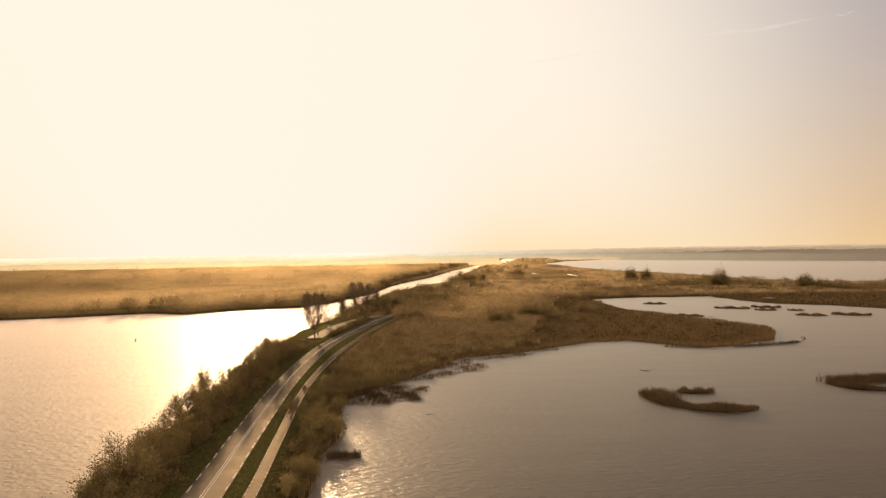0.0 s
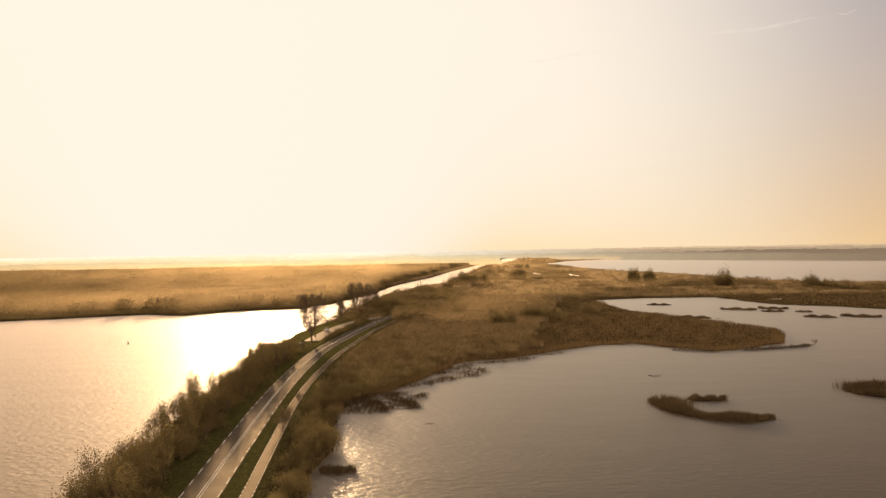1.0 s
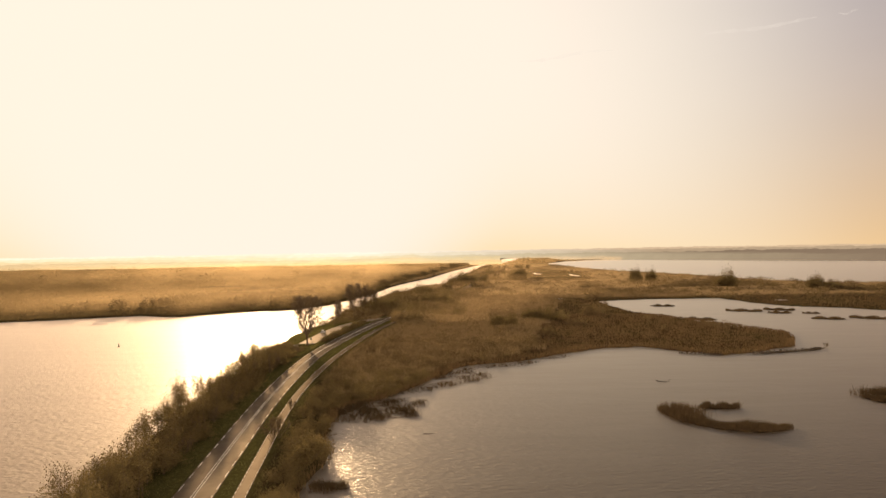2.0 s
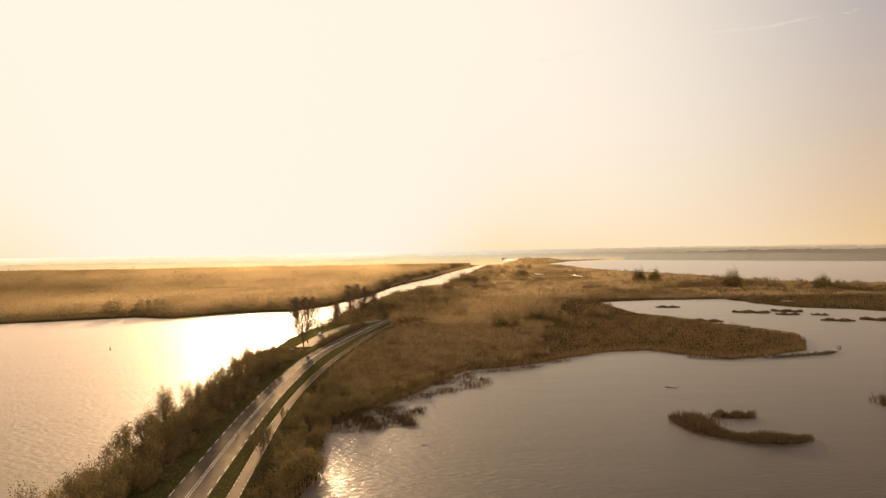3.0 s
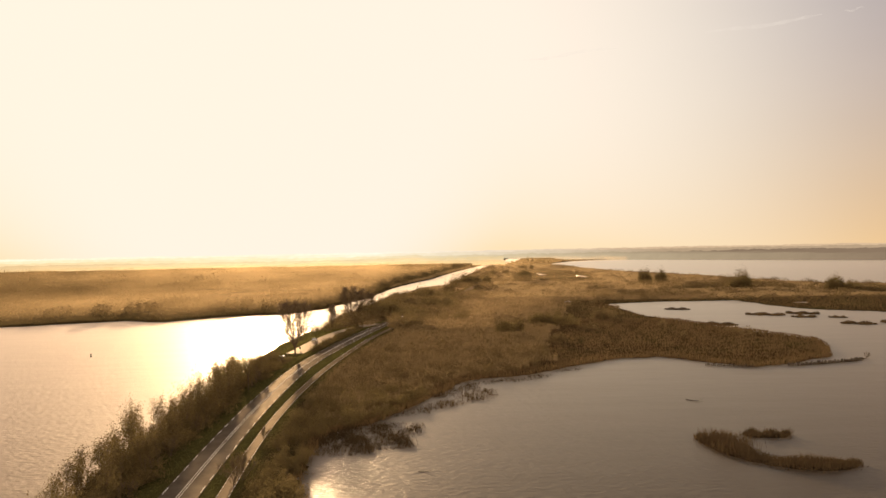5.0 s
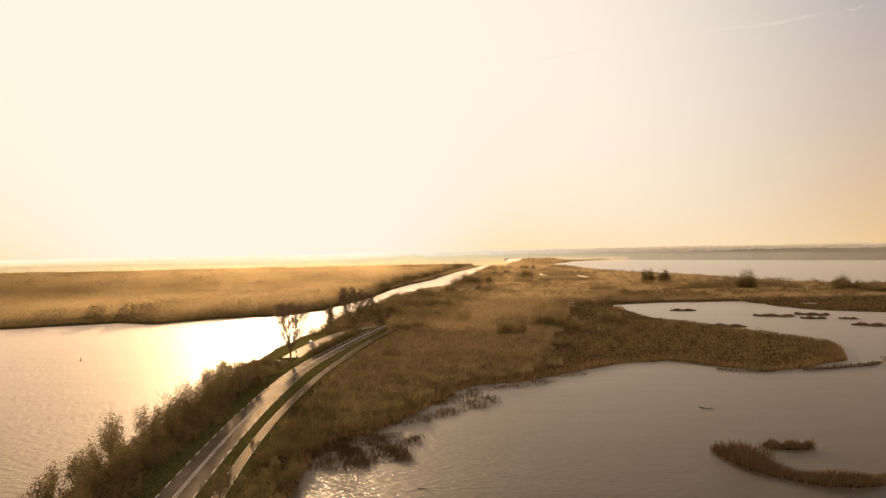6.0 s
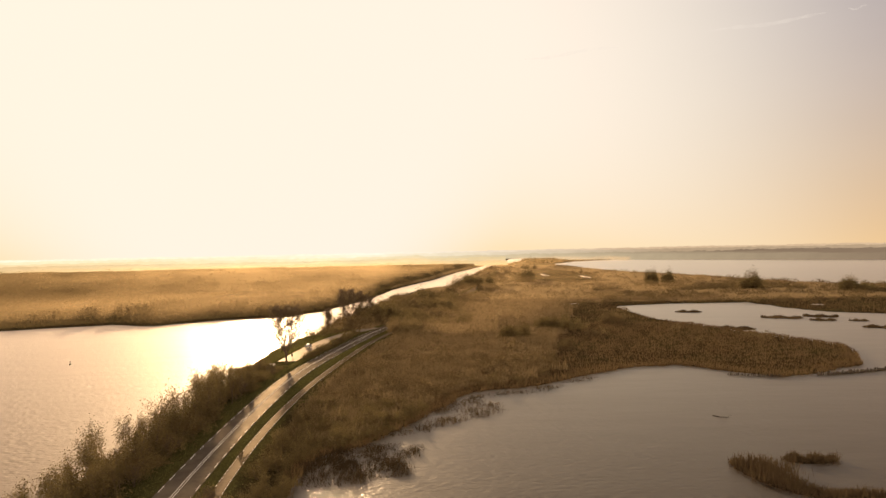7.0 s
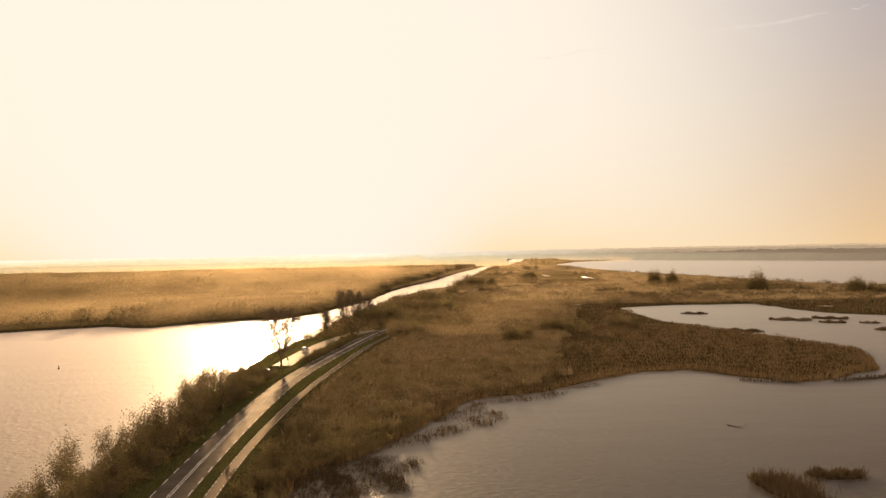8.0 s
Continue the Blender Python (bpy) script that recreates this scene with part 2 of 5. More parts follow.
M_CANOPY = canopy_material("wood_canopy", (0.040, 0.030, 0.014), (0.080, 0.060, 0.028), (0.95, 0.70, 0.38), 0.0, 0.4, 0.0)
M_SHEET = canopy_material("scrub_canopy", (0.104, 0.075, 0.039), (0.165, 0.118, 0.061), (0.95, 0.72, 0.42), 0.03, 0.9, 0.03)
M_CAR = surface("car_paint", (0.30, 0.31, 0.33), (0.34, 0.35, 0.37), 2.0, 0.25, 0.0, 30.0, 0.6)
M_GLASS = surface("dark_car_glass", (0.012, 0.012, 0.013), (0.018, 0.018, 0.02), 2.0, 0.08, 0.0, 30.0, 0.6)
M_RUBBER = surface("tyre_rubber", (0.015, 0.015, 0.015), (0.03, 0.03, 0.03), 8.0, 0.8, 0.2, 30.0)
M_METAL = surface("grey_metal", (0.25, 0.25, 0.25), (0.40, 0.39, 0.38), 6.0, 0.4, 0.1, 30.0)
M_RED = surface("red_lamp", (0.25, 0.015, 0.01), (0.32, 0.02, 0.015), 6.0, 0.2, 0.0, 30.0)
M_PALE = surface("pale_board", (0.55, 0.50, 0.43), (0.72, 0.67, 0.60), 3.0, 0.5, 0.2, 20.0)
M_BUOY = surface("buoy_paint", (0.03, 0.045, 0.03), (0.06, 0.08, 0.05), 5.0, 0.5, 0.2, 20.0)
# haze and sun glow are painted into the emission of these trees
M_FAR_1 = painted_haze_material("far_trees_haze_glow", (0.46, 0.34, 0.19), (0.48, 0.40, 0.25), (0.115, 0.080, 0.052))
M_FAR_2 = painted_haze_material("farther_trees_haze_glow", (0.48, 0.39, 0.25), (0.48, 0.42, 0.31), (0.215, 0.155, 0.098))
M_FAR_3 = painted_haze_material("farthest_trees_haze_glow", (0.48, 0.42, 0.31), (0.47, 0.42, 0.34), (0.30, 0.215, 0.135))
M_PAINTED_MIST_1 = painted_haze_material("painted_mist_trees", (0.29, 0.20, 0.10), (0.41, 0.31, 0.155), (0.25, 0.165, 0.085))
M_PAINTED_MIST_2 = painted_haze_material("thicker_painted_mist_trees", (0.35, 0.25, 0.13), (0.42, 0.34, 0.19), (0.28, 0.19, 0.10))


# ---------------------------------------------------------------- mesh helpers
def mesh_arrays(name, verts, faces, mat, smooth=False):
    """A mesh from an array of corners and an array of faces with the same number of corners each."""
    verts, faces = np.asarray(verts, np.float32), np.asarray(faces, np.int32)
    me = bpy.data.meshes.new(name)
    k = faces.shape[1]
    me.vertices.add(len(verts))
    me.vertices.foreach_set("co", verts.ravel())
    me.loops.add(faces.size)
    me.loops.foreach_set("vertex_index", faces.ravel())
    me.polygons.add(len(faces))
    me.polygons.foreach_set("loop_start", np.arange(0, faces.size, k, dtype=np.int32))
    me.polygons.foreach_set("use_smooth", np.full(len(faces), smooth))
    me.update(calc_edges=True)
    me.materials.append(mat)
    return me


def part(name, me, parent, label=""):
    ob = new(name, me)
    ob.parent = parent
    return tagged(ob, label)


def spread(verts, faces, places, turns, sizes):
    """Many copies of one small form in one pair of arrays. places: (n, 3); sizes: (n, 3)."""
    c, s = np.cos(turns)[:, None], np.sin(turns)[:, None]
    v = verts[None] * sizes[:, None, :]
    out = np.stack([v[..., 0] * c - v[..., 1] * s, v[..., 0] * s + v[..., 1] * c, v[..., 2]], -1) + places[:, None, :]
    f = faces[None] + (np.arange(len(places)) * len(verts))[:, None, None]
    return out.reshape(-1, 3), f.reshape(-1, faces.shape[1])


def smooth_line(points, step):
    """A Catmull-Rom line through points, in even steps."""
    p = np.asarray(points, float)
    p = np.vstack([2 * p[0] - p[1], p, 2 * p[-1] - p[-2]])
    fine = []
    for a, b, c, d in zip(p, p[1:], p[2:], p[3:]):
        t = np.linspace(0, 1, 24, endpoint=False)[:, None]
        fine.append(0.5 * (2 * b + (c - a) * t + (2 * a - 5 * b + 4 * c - d) * t ** 2 + (3 * b - a - 3 * c + d) * t ** 3))
    fine = np.vstack([*fine, p[-2:-1]])
    s = np.concatenate([[0], np.cumsum(np.linalg.norm(np.diff(fine, axis=0), axis=1))])
    at = np.arange(0, s[-1], step)
    return np.stack([np.interp(at, s, fine[:, k]) for k in range(p.shape[1])], 1)


# ---------------------------------------------------------------- plan
ROAD_Z = 1.6
ROAD = smooth_line([(-14, -120), (-27.5, 0), (-35, 60), (-41.1, 121), (-45.7, 162), (-51.2, 215), (-54.6, 262), (-56.2, 310), (-54.4, 350), (-51.4, 388), (-47.8, 425), (-42, 470), (-36, 520),
                    (-22, 640), (-3, 760), (12, 930), (28, 1150), (48, 1400), (80, 1700), (125, 2000), (180, 2400), (250, 3100)], 2.0)
BIKE = smooth_line([(-6, -120), (-20, 0), (-27.5, 60), (-33.6, 121), (-38.5, 162), (-43.8, 208), (-46.6, 250), (-47.4, 300), (-45.6, 350), (-43.5, 389), (-39.5, 425), (-35, 460), (-29, 520)], 2.0)
BAY = smooth_line([(-66.2, 334), (-66.2, 350), (-65.8, 368), (-64.6, 391), (-61.0, 420), (-54.5, 446), (-45, 470)], 2.0)
WEST_BANK = [(-20, -300), (-42, 0), (-57, 110), (-64, 145), (-68, 186), (-71, 251), (-78, 336), (-82, 365), (-81, 423), (-77, 445), (-78, 520), (-72, 600),
             (-60, 760), (-52, 858), (-14, 931), (-8, 1150), (12, 1392), (32, 1680), (80, 1950), (137, 2330), (206, 3094), (330, 4900)]
FAR_SHORE = [(3500, 4900), (3500, 900), (1500, 900), (874, 1652), (669, 1963), (418, 2361), (278, 2187), (196, 1924), (200, 1724), (207, 1468), (239, 1203),
             (300, 1000), (319, 900), (351, 798), (417, 787), (520, 720), (1000, 560), (1000, 330), (600, 330)]
POND_SHORE = [(248, 469), (230, 500), (203, 521), (192, 564), (187, 604), (163, 604), (133, 604), (95, 590), (95, 561), (101, 492), (115, 446), (133, 398), (143, 373), (141, 364)]
EAST_BANK = [(125, 324), (105, 309), (90.5, 303), (79, 317), (68, 330), (53, 328), (38, 314), (20, 296), (5, 289), (-5, 276), (-12, 255), (-20, 234), (-31, 220),
             (-33, 201), (-30, 185), (-27, 168), (-28.5, 149), (-26.5, 125), (-18, 60), (-4, 0), (20, -300)]
WOOD_SHORE = [(-3500, -200), (-1500, 150), (-700, 350), (-400, 440), (-290, 480), (-260, 491), (-235, 504), (-213, 517), (-181, 503), (-159, 531), (-140, 543), (-117, 549), (-100, 591),
              (-89.5, 673), (-84, 733), (-81, 842), (-71, 952), (-50, 1092), (-24, 1412), (21, 1800), (101, 2478), (173, 3141), (300, 4900), (-3500, 4900)]
LANDS = [np.array(WEST_BANK + FAR_SHORE + POND_SHORE + EAST_BANK, float), np.array(WOOD_SHORE, float)]


def inside_by(poly, x, y):
    """The distance of each point from the outline of poly, positive inside."""
    best, odd = np.full(x.shape, 1e12), np.zeros(x.shape, bool)
    for (ax, ay), (bx, by) in zip(poly, np.roll(poly, -1, axis=0)):
        dx, dy = bx - ax, by - ay
        t = np.clip(((x - ax) * dx + (y - ay) * dy) / (dx * dx + dy * dy), 0, 1)
        best = np.minimum(best, (x - ax - t * dx) ** 2 + (y - ay - t * dy) ** 2)
        cross = (ay > y) != (by > y)
        with np.errstate(divide="ignore", invalid="ignore"):
            odd ^= cross & (x < (bx - ax) * (y - ay) / (by - ay) + ax)
    return np.where(odd, 1, -1) * np.sqrt(best)


def wave(x, y, scale, seed):
    """Smooth uneven values from -1 to 1."""
    rng = np.random.default_rng(seed)
    total = np.zeros(np.shape(x))
    for k in range(7):
        a, f, ph = rng.uniform(0, 2 * math.pi), rng.uniform(0.5, 2.2) / scale, rng.uniform(0, 6.28)
        total += np.sin((x * math.cos(a) + y * math.sin(a)) * f * 2 * math.pi + ph)
    return total / 4.0


def line_gap(line, x, y):
    """The distance from a line, and on which side (positive: east of it)."""
    p = line[::4]
    best, side = np.full(np.shape(x), 1e12), np.zeros(np.shape(x))
    for (ax, ay), (bx, by) in zip(p, p[1:]):
        dx, dy = bx - ax, by - ay
        t = np.clip(((x - ax) * dx + (y - ay) * dy) / (dx * dx + dy * dy), 0, 1)
        d = (x - ax - t * dx) ** 2 + (y - ay - t * dy) ** 2
        nearer = d < best
        best = np.where(nearer, d, best)
        side = np.where(nearer, np.sign((x - ax) * dy - (y - ay) * dx), side)
    return np.sqrt(best) * side


def shore_gap(x, y):
    rough = wave(x, y, 26, 3) * 1.3 + wave(x, y, 7, 4) * 0.5
    return np.maximum(inside_by(LANDS[0], x, y), inside_by(LANDS[1], x, y)) + rough


def step_up(v, a, b):
    t = np.clip((v - a) / (b - a), 0, 1)
    return t * t * (3 - 2 * t)


def height(x, y):
    """The height of the ground."""
    gap = shore_gap(x, y)
    z = -1.4 + 1.4 * step_up(gap, -7, 0) + 0.55 * step_up(gap, 0, 3) + 0.35 * step_up(gap, 4, 25)
    z = z + (wave(x, y, 18, 8) * 0.10 + wave(x, y, 5, 9) * 0.05) * step_up(gap, -1, 3)
    road = np.abs(line_gap(ROAD, x, y))
    bike = np.abs(line_gap(BIKE, x, y))
    flat = np.maximum(1 - step_up(road, 5.0, 11.0), 1 - step_up(bike, 2.5, 7.0)) * step_up(gap, -1.0, 3.0)
    park = (1 - step_up(np.abs(line_gap(BAY, x, y)), 5.0, 9.0)) * step_up(gap, 0.0, 3.0)
    flat = np.maximum(flat, park)
    return z * (1 - flat) + (ROAD_Z - 0.10) * flat


def axis_lines(*runs):
    return np.unique(np.round(np.concatenate([np.arange(a, b, s) for a, b, s in runs]), 3))


def make_ground():
    xs = axis_lines((-3600, -700, 145), (-700, -300, 25), (-300, -100, 6), (-100, 160, 2.2), (160, 340, 4), (340, 900, 20), (900, 3601, 150))
    ys = axis_lines((-300, 90, 15), (90, 460, 2.4), (460, 640, 3), (640, 1000, 9), (1000, 2500, 30), (2500, 4900, 100))
    x, y = np.meshgrid(xs, ys)
    z = height(x, y)
    nx, ny = len(xs), len(ys)
    i = (np.arange(ny - 1)[:, None] * nx + np.arange(nx - 1)[None]).ravel()
    me = mesh_arrays("ground", np.stack([x, y, z], -1).reshape(-1, 3), np.stack([i, i + 1, i + nx + 1, i + nx], 1), M_GROUND, True)
    gap = line_gap(ROAD, x, y)
    grass = (1 - step_up(np.abs(gap + 1 + wave(x, y, 9, 31) * 0.8), 8.5, 11.5)) + (1 - step_up(np.hypot((x + 72) / 14, (y - 375) / 60), 0.8, 1.1))
    at = me.attributes.new("grass", "FLOAT", "POINT")
    at.data.foreach_set("value", np.clip(grass, 0, 1).ravel().astype(np.float32))
    return tagged(new("ground", me), "brown and green marsh ground of the dike and far banks", "ground", kind="structure")


def make_water(name, edge, mat, label):
    """The water on one side of the dike; the two sheets meet under it."""
    mid = np.vstack([(ROAD[0, 0], -400), ROAD[::20], (ROAD[-1, 0], 4900)])
    v = np.concatenate([np.column_stack([mid, np.zeros(len(mid))]), np.column_stack([np.full(len(mid), edge), mid[:, 1], np.zeros(len(mid))])])
    i, n = np.arange(len(mid) - 1), len(mid)
    f = np.stack([i, i + n, i + n + 1, i + 1] if edge > 0 else [i, i + 1, i + n + 1, i + n], 1)
    return tagged(new(name, mesh_arrays(name, v, f, mat)), label, "water", kind="structure")


def ribbon(name, line, width, z, mat, label, y0=-130, y1=3200, camber=0.06):
    """A paved strip with thickness, a little higher along its middle."""
    p = line[(line[:, 1] > y0) & (line[:, 1] < y1)]
    d = np.gradient(p, axis=0)
    nrm = np.stack([d[:, 1], -d[:, 0]], 1) / np.linalg.norm(d, axis=1)[:, None]
    offs = [(-width / 2, -0.3), (-width / 2, 0), (0, camber), (width / 2, 0), (width / 2, -0.3)]
    v = np.stack([np.column_stack([p + nrm * o, np.full(len(p), z + h)]) for o, h in offs], 1).reshape(-1, 3)
    k = len(offs)
    i = (np.arange(len(p) - 1)[:, None] * k + np.arange(k - 1)[None]).ravel()
    return tagged(new(name, mesh_arrays(name, v, np.stack([i, i + 1, i + k + 1, i + k], 1), mat)), label, "road", kind="structure")


ground = make_ground()
make_water("water_east", 4900, M_WATER, "finely rippled dark lake water reflecting the sky")
make_water("water_west", -4900, M_WIDE_WATER, "calm lake water shining under the low sun")
road = ribbon("road", ROAD, 6.5, ROAD_Z, M_ASPHALT, "damp two-lane asphalt road along the dike")
bike_path = ribbon("cycle_path", BIKE, 2.1, ROAD_Z - 0.02, M_PATH, "narrow damp asphalt cycle path beside the road", y1=520, camber=0.02)


# ---------------------------------------------------------------- plants
def leaf_form(w, l):
    """A leaf folded along its middle."""
    return np.array([(0, 0, 0), (w / 2, l * 0.5, w * 0.25), (0, l, 0), (-w / 2, l * 0.5, w * 0.25)]), np.array([(0, 1, 2, 3)])


def turned(rng, n):
    """n random turns."""
    q = rng.normal(size=(n, 4))
    q /= np.linalg.norm(q, axis=1)[:, None]
    w, x, y, z = q.T
    return np.stack([1 - 2 * (y * y + z * z), 2 * (x * y - z * w), 2 * (x * z + y * w), 2 * (x * y + z * w), 1 - 2 * (x * x + z * z), 2 * (y * z - x * w),
                     2 * (x * z - y * w), 2 * (y * z + x * w), 1 - 2 * (x * x + y * y)], 1).reshape(n, 3, 3)


def leaves_at(rng, places, w, l, vary=0.4):
    v, f = leaf_form(w, l)
    n = len(places)
    sz = 1 + rng.uniform(-vary, vary, n)
    out = np.einsum("nij,kj->nki", turned(rng, n), v) * sz[:, None, None] + places[:, None, :]
    return out.reshape(-1, 3), (f[None] + (np.arange(n) * 4)[:, None, None]).reshape(-1, 4)


def tubes(segs, sides=4):
    """Tapered limbs from rows of x0 y0 z0 r0 x1 y1 z1 r1."""
    s = np.asarray(segs, float)
    a, ra, b, rb = s[:, :3], s[:, 3], s[:, 4:7], s[:, 7]
    d = b - a
    d /= np.linalg.norm(d, axis=1)[:, None] + 1e-9
    up = np.where(np.abs(d[:, 2:]) > 0.9, (1.0, 0, 0), (0, 0, 1.0))
    u = np.cross(d, up)
    u /= np.linalg.norm(u, axis=1)[:, None]
    w = np.cross(d, u)
    ang = np.arange(sides) / sides * 2 * math.pi
    ring = u[:, None] * np.cos(ang)[None, :, None] + w[:, None] * np.sin(ang)[None, :, None]
    v = np.concatenate([a[:, None] + ring * ra[:, None, None], b[:, None] + ring * rb[:, None, None]], 1)
    k = np.arange(sides)
    f = np.stack([k, (k + 1) % sides, (k + 1) % sides + sides, k + sides], 1)
    return v.reshape(-1, 3), (f[None] + (np.arange(len(s)) * 2 * sides)[:, None, None]).reshape(-1, 4)


def limbs(rng, base, way, length, radius, depth, splits, spread_by, rise, segs, tips, bend=0.12, least=0.012):
    """One limb in three pieces, then its side limbs."""
    p, d, r = np.array(base, float), np.array(way, float), radius
    pieces = 3
    for i in range(pieces):
        d = d + rng.normal(0, bend, 3) + (0, 0, rise * 0.12)
        d /= np.linalg.norm(d)
        q, r2 = p + d * length / pieces, max(least, radius * (1 - 0.62 * (i + 1) / pieces))
        segs.append((*p, r, *q, r2, depth))
        p, r = q, r2
        if depth > 0 and i > 0 or depth > 1:
            for _ in range(splits if i == pieces - 1 else max(1, splits - 2)):
                side = d + rng.normal(0, spread_by, 3) + (0, 0, rise * 0.3)
                side /= np.linalg.norm(side)
                limbs(rng, p, side, length * rng.uniform(0.5, 0.75), r * 0.75, depth - 1, splits, spread_by, rise, segs, tips, bend, least)
    tips.append((*p, depth))


def fitted(segs, tips, tall, wide):
    """Scale limbs so that the plant has its height and width."""
    s, t = np.asarray(segs, float), np.asarray(tips, float)
    k = tall / max(s[:, 2].max(), s[:, 6].max())
    kx = wide / (np.percentile(np.abs(s[:, 4:6]), 97) * 2)
    for c in (0, 1, 4, 5):
        s[:, c] *= kx
    for c in (2, 6):
        s[:, c] *= k
    t[:, :2] *= kx
    t[:, 2] *= k
    return s, t


def plant_meshes(name, seed, tall, wide, stems, depth, splits, leaves, leaf, mat, lean=0.25, bole=0.0, r0=0.12, rise=0.6, spread_by=0.45, blur=0.3, low=0.0, least=0.012, show=1, sides=3, slim=0.6):
    """Trunk and crown meshes of a tree or bush."""
    rng = np.random.default_rng(seed)
    segs, tips = [], []
    base = np.zeros(3)
    if bole:
        segs.append((0, 0, -0.3, r0 * 1.5, 0, 0, bole, r0 * 1.1, depth))
        base = np.array((0, 0, bole))
    for k in range(stems):
        a = (k + rng.uniform(-0.3, 0.3)) / stems * 2 * math.pi
        way = (math.cos(a) * lean * rng.uniform(0.4, 1.5), math.sin(a) * lean * rng.uniform(0.4, 1.5), 1)
        limbs(rng, base + (0, 0, 0 if bole else -0.2), way, tall * 0.5 * rng.uniform(0.8, 1.1), r0, depth, splits, spread_by, rise, segs, tips, 0.12, least)
    s, t = fitted(segs, tips, tall, wide)
    v, f = tubes(s[s[:, 8] >= show], sides)
    trunk = mesh_arrays(name + "_trunk", v, f, M_BARK)
    crown = None
    if leaves:
        pick = t[rng.integers(0, len(t), leaves), :3] * (1, 1, 1) + rng.normal(0, blur, (leaves, 3)) * (1, 1, 0.8)
        if low:
            pick[:, 2] *= rng.uniform(low, 1.0, leaves)
        pick[:, 2] = np.maximum(pick[:, 2], 0.15)
        v, f = leaves_at(rng, pick, leaf * slim, leaf)
        crown = mesh_arrays(name + "_crown", v, f, mat)
    return trunk, crown


def oval_tree(name, seed, tall, wide, bole, leaders, twigs):
    """A nearly bare tree with a few rising leaders and an egg-shaped crown of fine twigs."""
    r = np.random.default_rng(seed)
    segs, tips = [(0, 0, -0.3, 0.40, 0, 0, bole, 0.32)], []
    for k in range(leaders):
        a = (k + r.uniform(-0.25, 0.25)) / leaders * 2 * math.pi
        top = np.array((math.cos(a) * wide * 0.17, math.sin(a) * wide * 0.17, tall * r.uniform(0.86, 0.98)))
        p, n = np.array((0.0, 0.0, bole)), 9
        for i in range(n):
            t = (i + 1) / n
            q = np.array((0, 0, bole)) + (top - (0, 0, bole)) * (t ** 0.8, t ** 0.8, t) + r.normal(0, 0.12, 3)
            segs.append((*p, 0.24 * (1 - 0.85 * i / n), *q, 0.24 * (1 - 0.85 * t)))
            p = q
            h = q[2] / tall
            reach = wide * 0.5 * math.sin(math.pi * min(1.0, 0.16 + 0.80 * h)) ** 0.8
            for _ in range(4):
                b = a + r.uniform(-2.0, 2.0)
                out = np.array((math.cos(b), math.sin(b), r.uniform(0.7, 1.5)))
                out /= np.linalg.norm(out)
                long = reach * r.uniform(0.55, 1.0)
                base, rad = q, 0.11 * (1 - 0.5 * h)
                for m in range(3):
                    out = out + r.normal(0, 0.14, 3) + (0, 0, 0.08)
                    out /= np.linalg.norm(out)
                    end = base + out * long / 3
                    segs.append((*base, rad, *end, rad * 0.65))
                    base, rad = end, rad * 0.65
                    for _ in range(2):
                        w = out + r.normal(0, 0.5, 3) + (0, 0, 0.25)
                        w /= np.linalg.norm(w)
                        tip = base + w * long * r.uniform(0.2, 0.4)
                        segs.append((*base, rad * 0.7, *tip, 0.03))
                        tips += [tip, (base + tip) / 2]
                tips.append(base)
    v, f = tubes(segs, 4)
    trunk = mesh_arrays(name + "_trunk", v, f, M_BARK)
    t = np.array(tips)
    v, f = leaves_at(r, t[r.integers(0, len(t), twigs)] + r.normal(0, 0.25, (twigs, 3)), 0.10, 0.9)
    return trunk, mesh_arrays(name + "_crown", v, f, M_BARK)


def plant(name, meshes, m, label, category, group=""):
    e = new(name)
    part("trunk", meshes[0], e)
    if meshes[1]:
        part("crown", meshes[1], e)
    e.matrix_world = m
    return tagged(e, label, category, group)


def ground_z(x, y):
    return float(height(np.array([float(x)]), np.array([float(y)]))[0])


rng = np.random.default_rng(11)


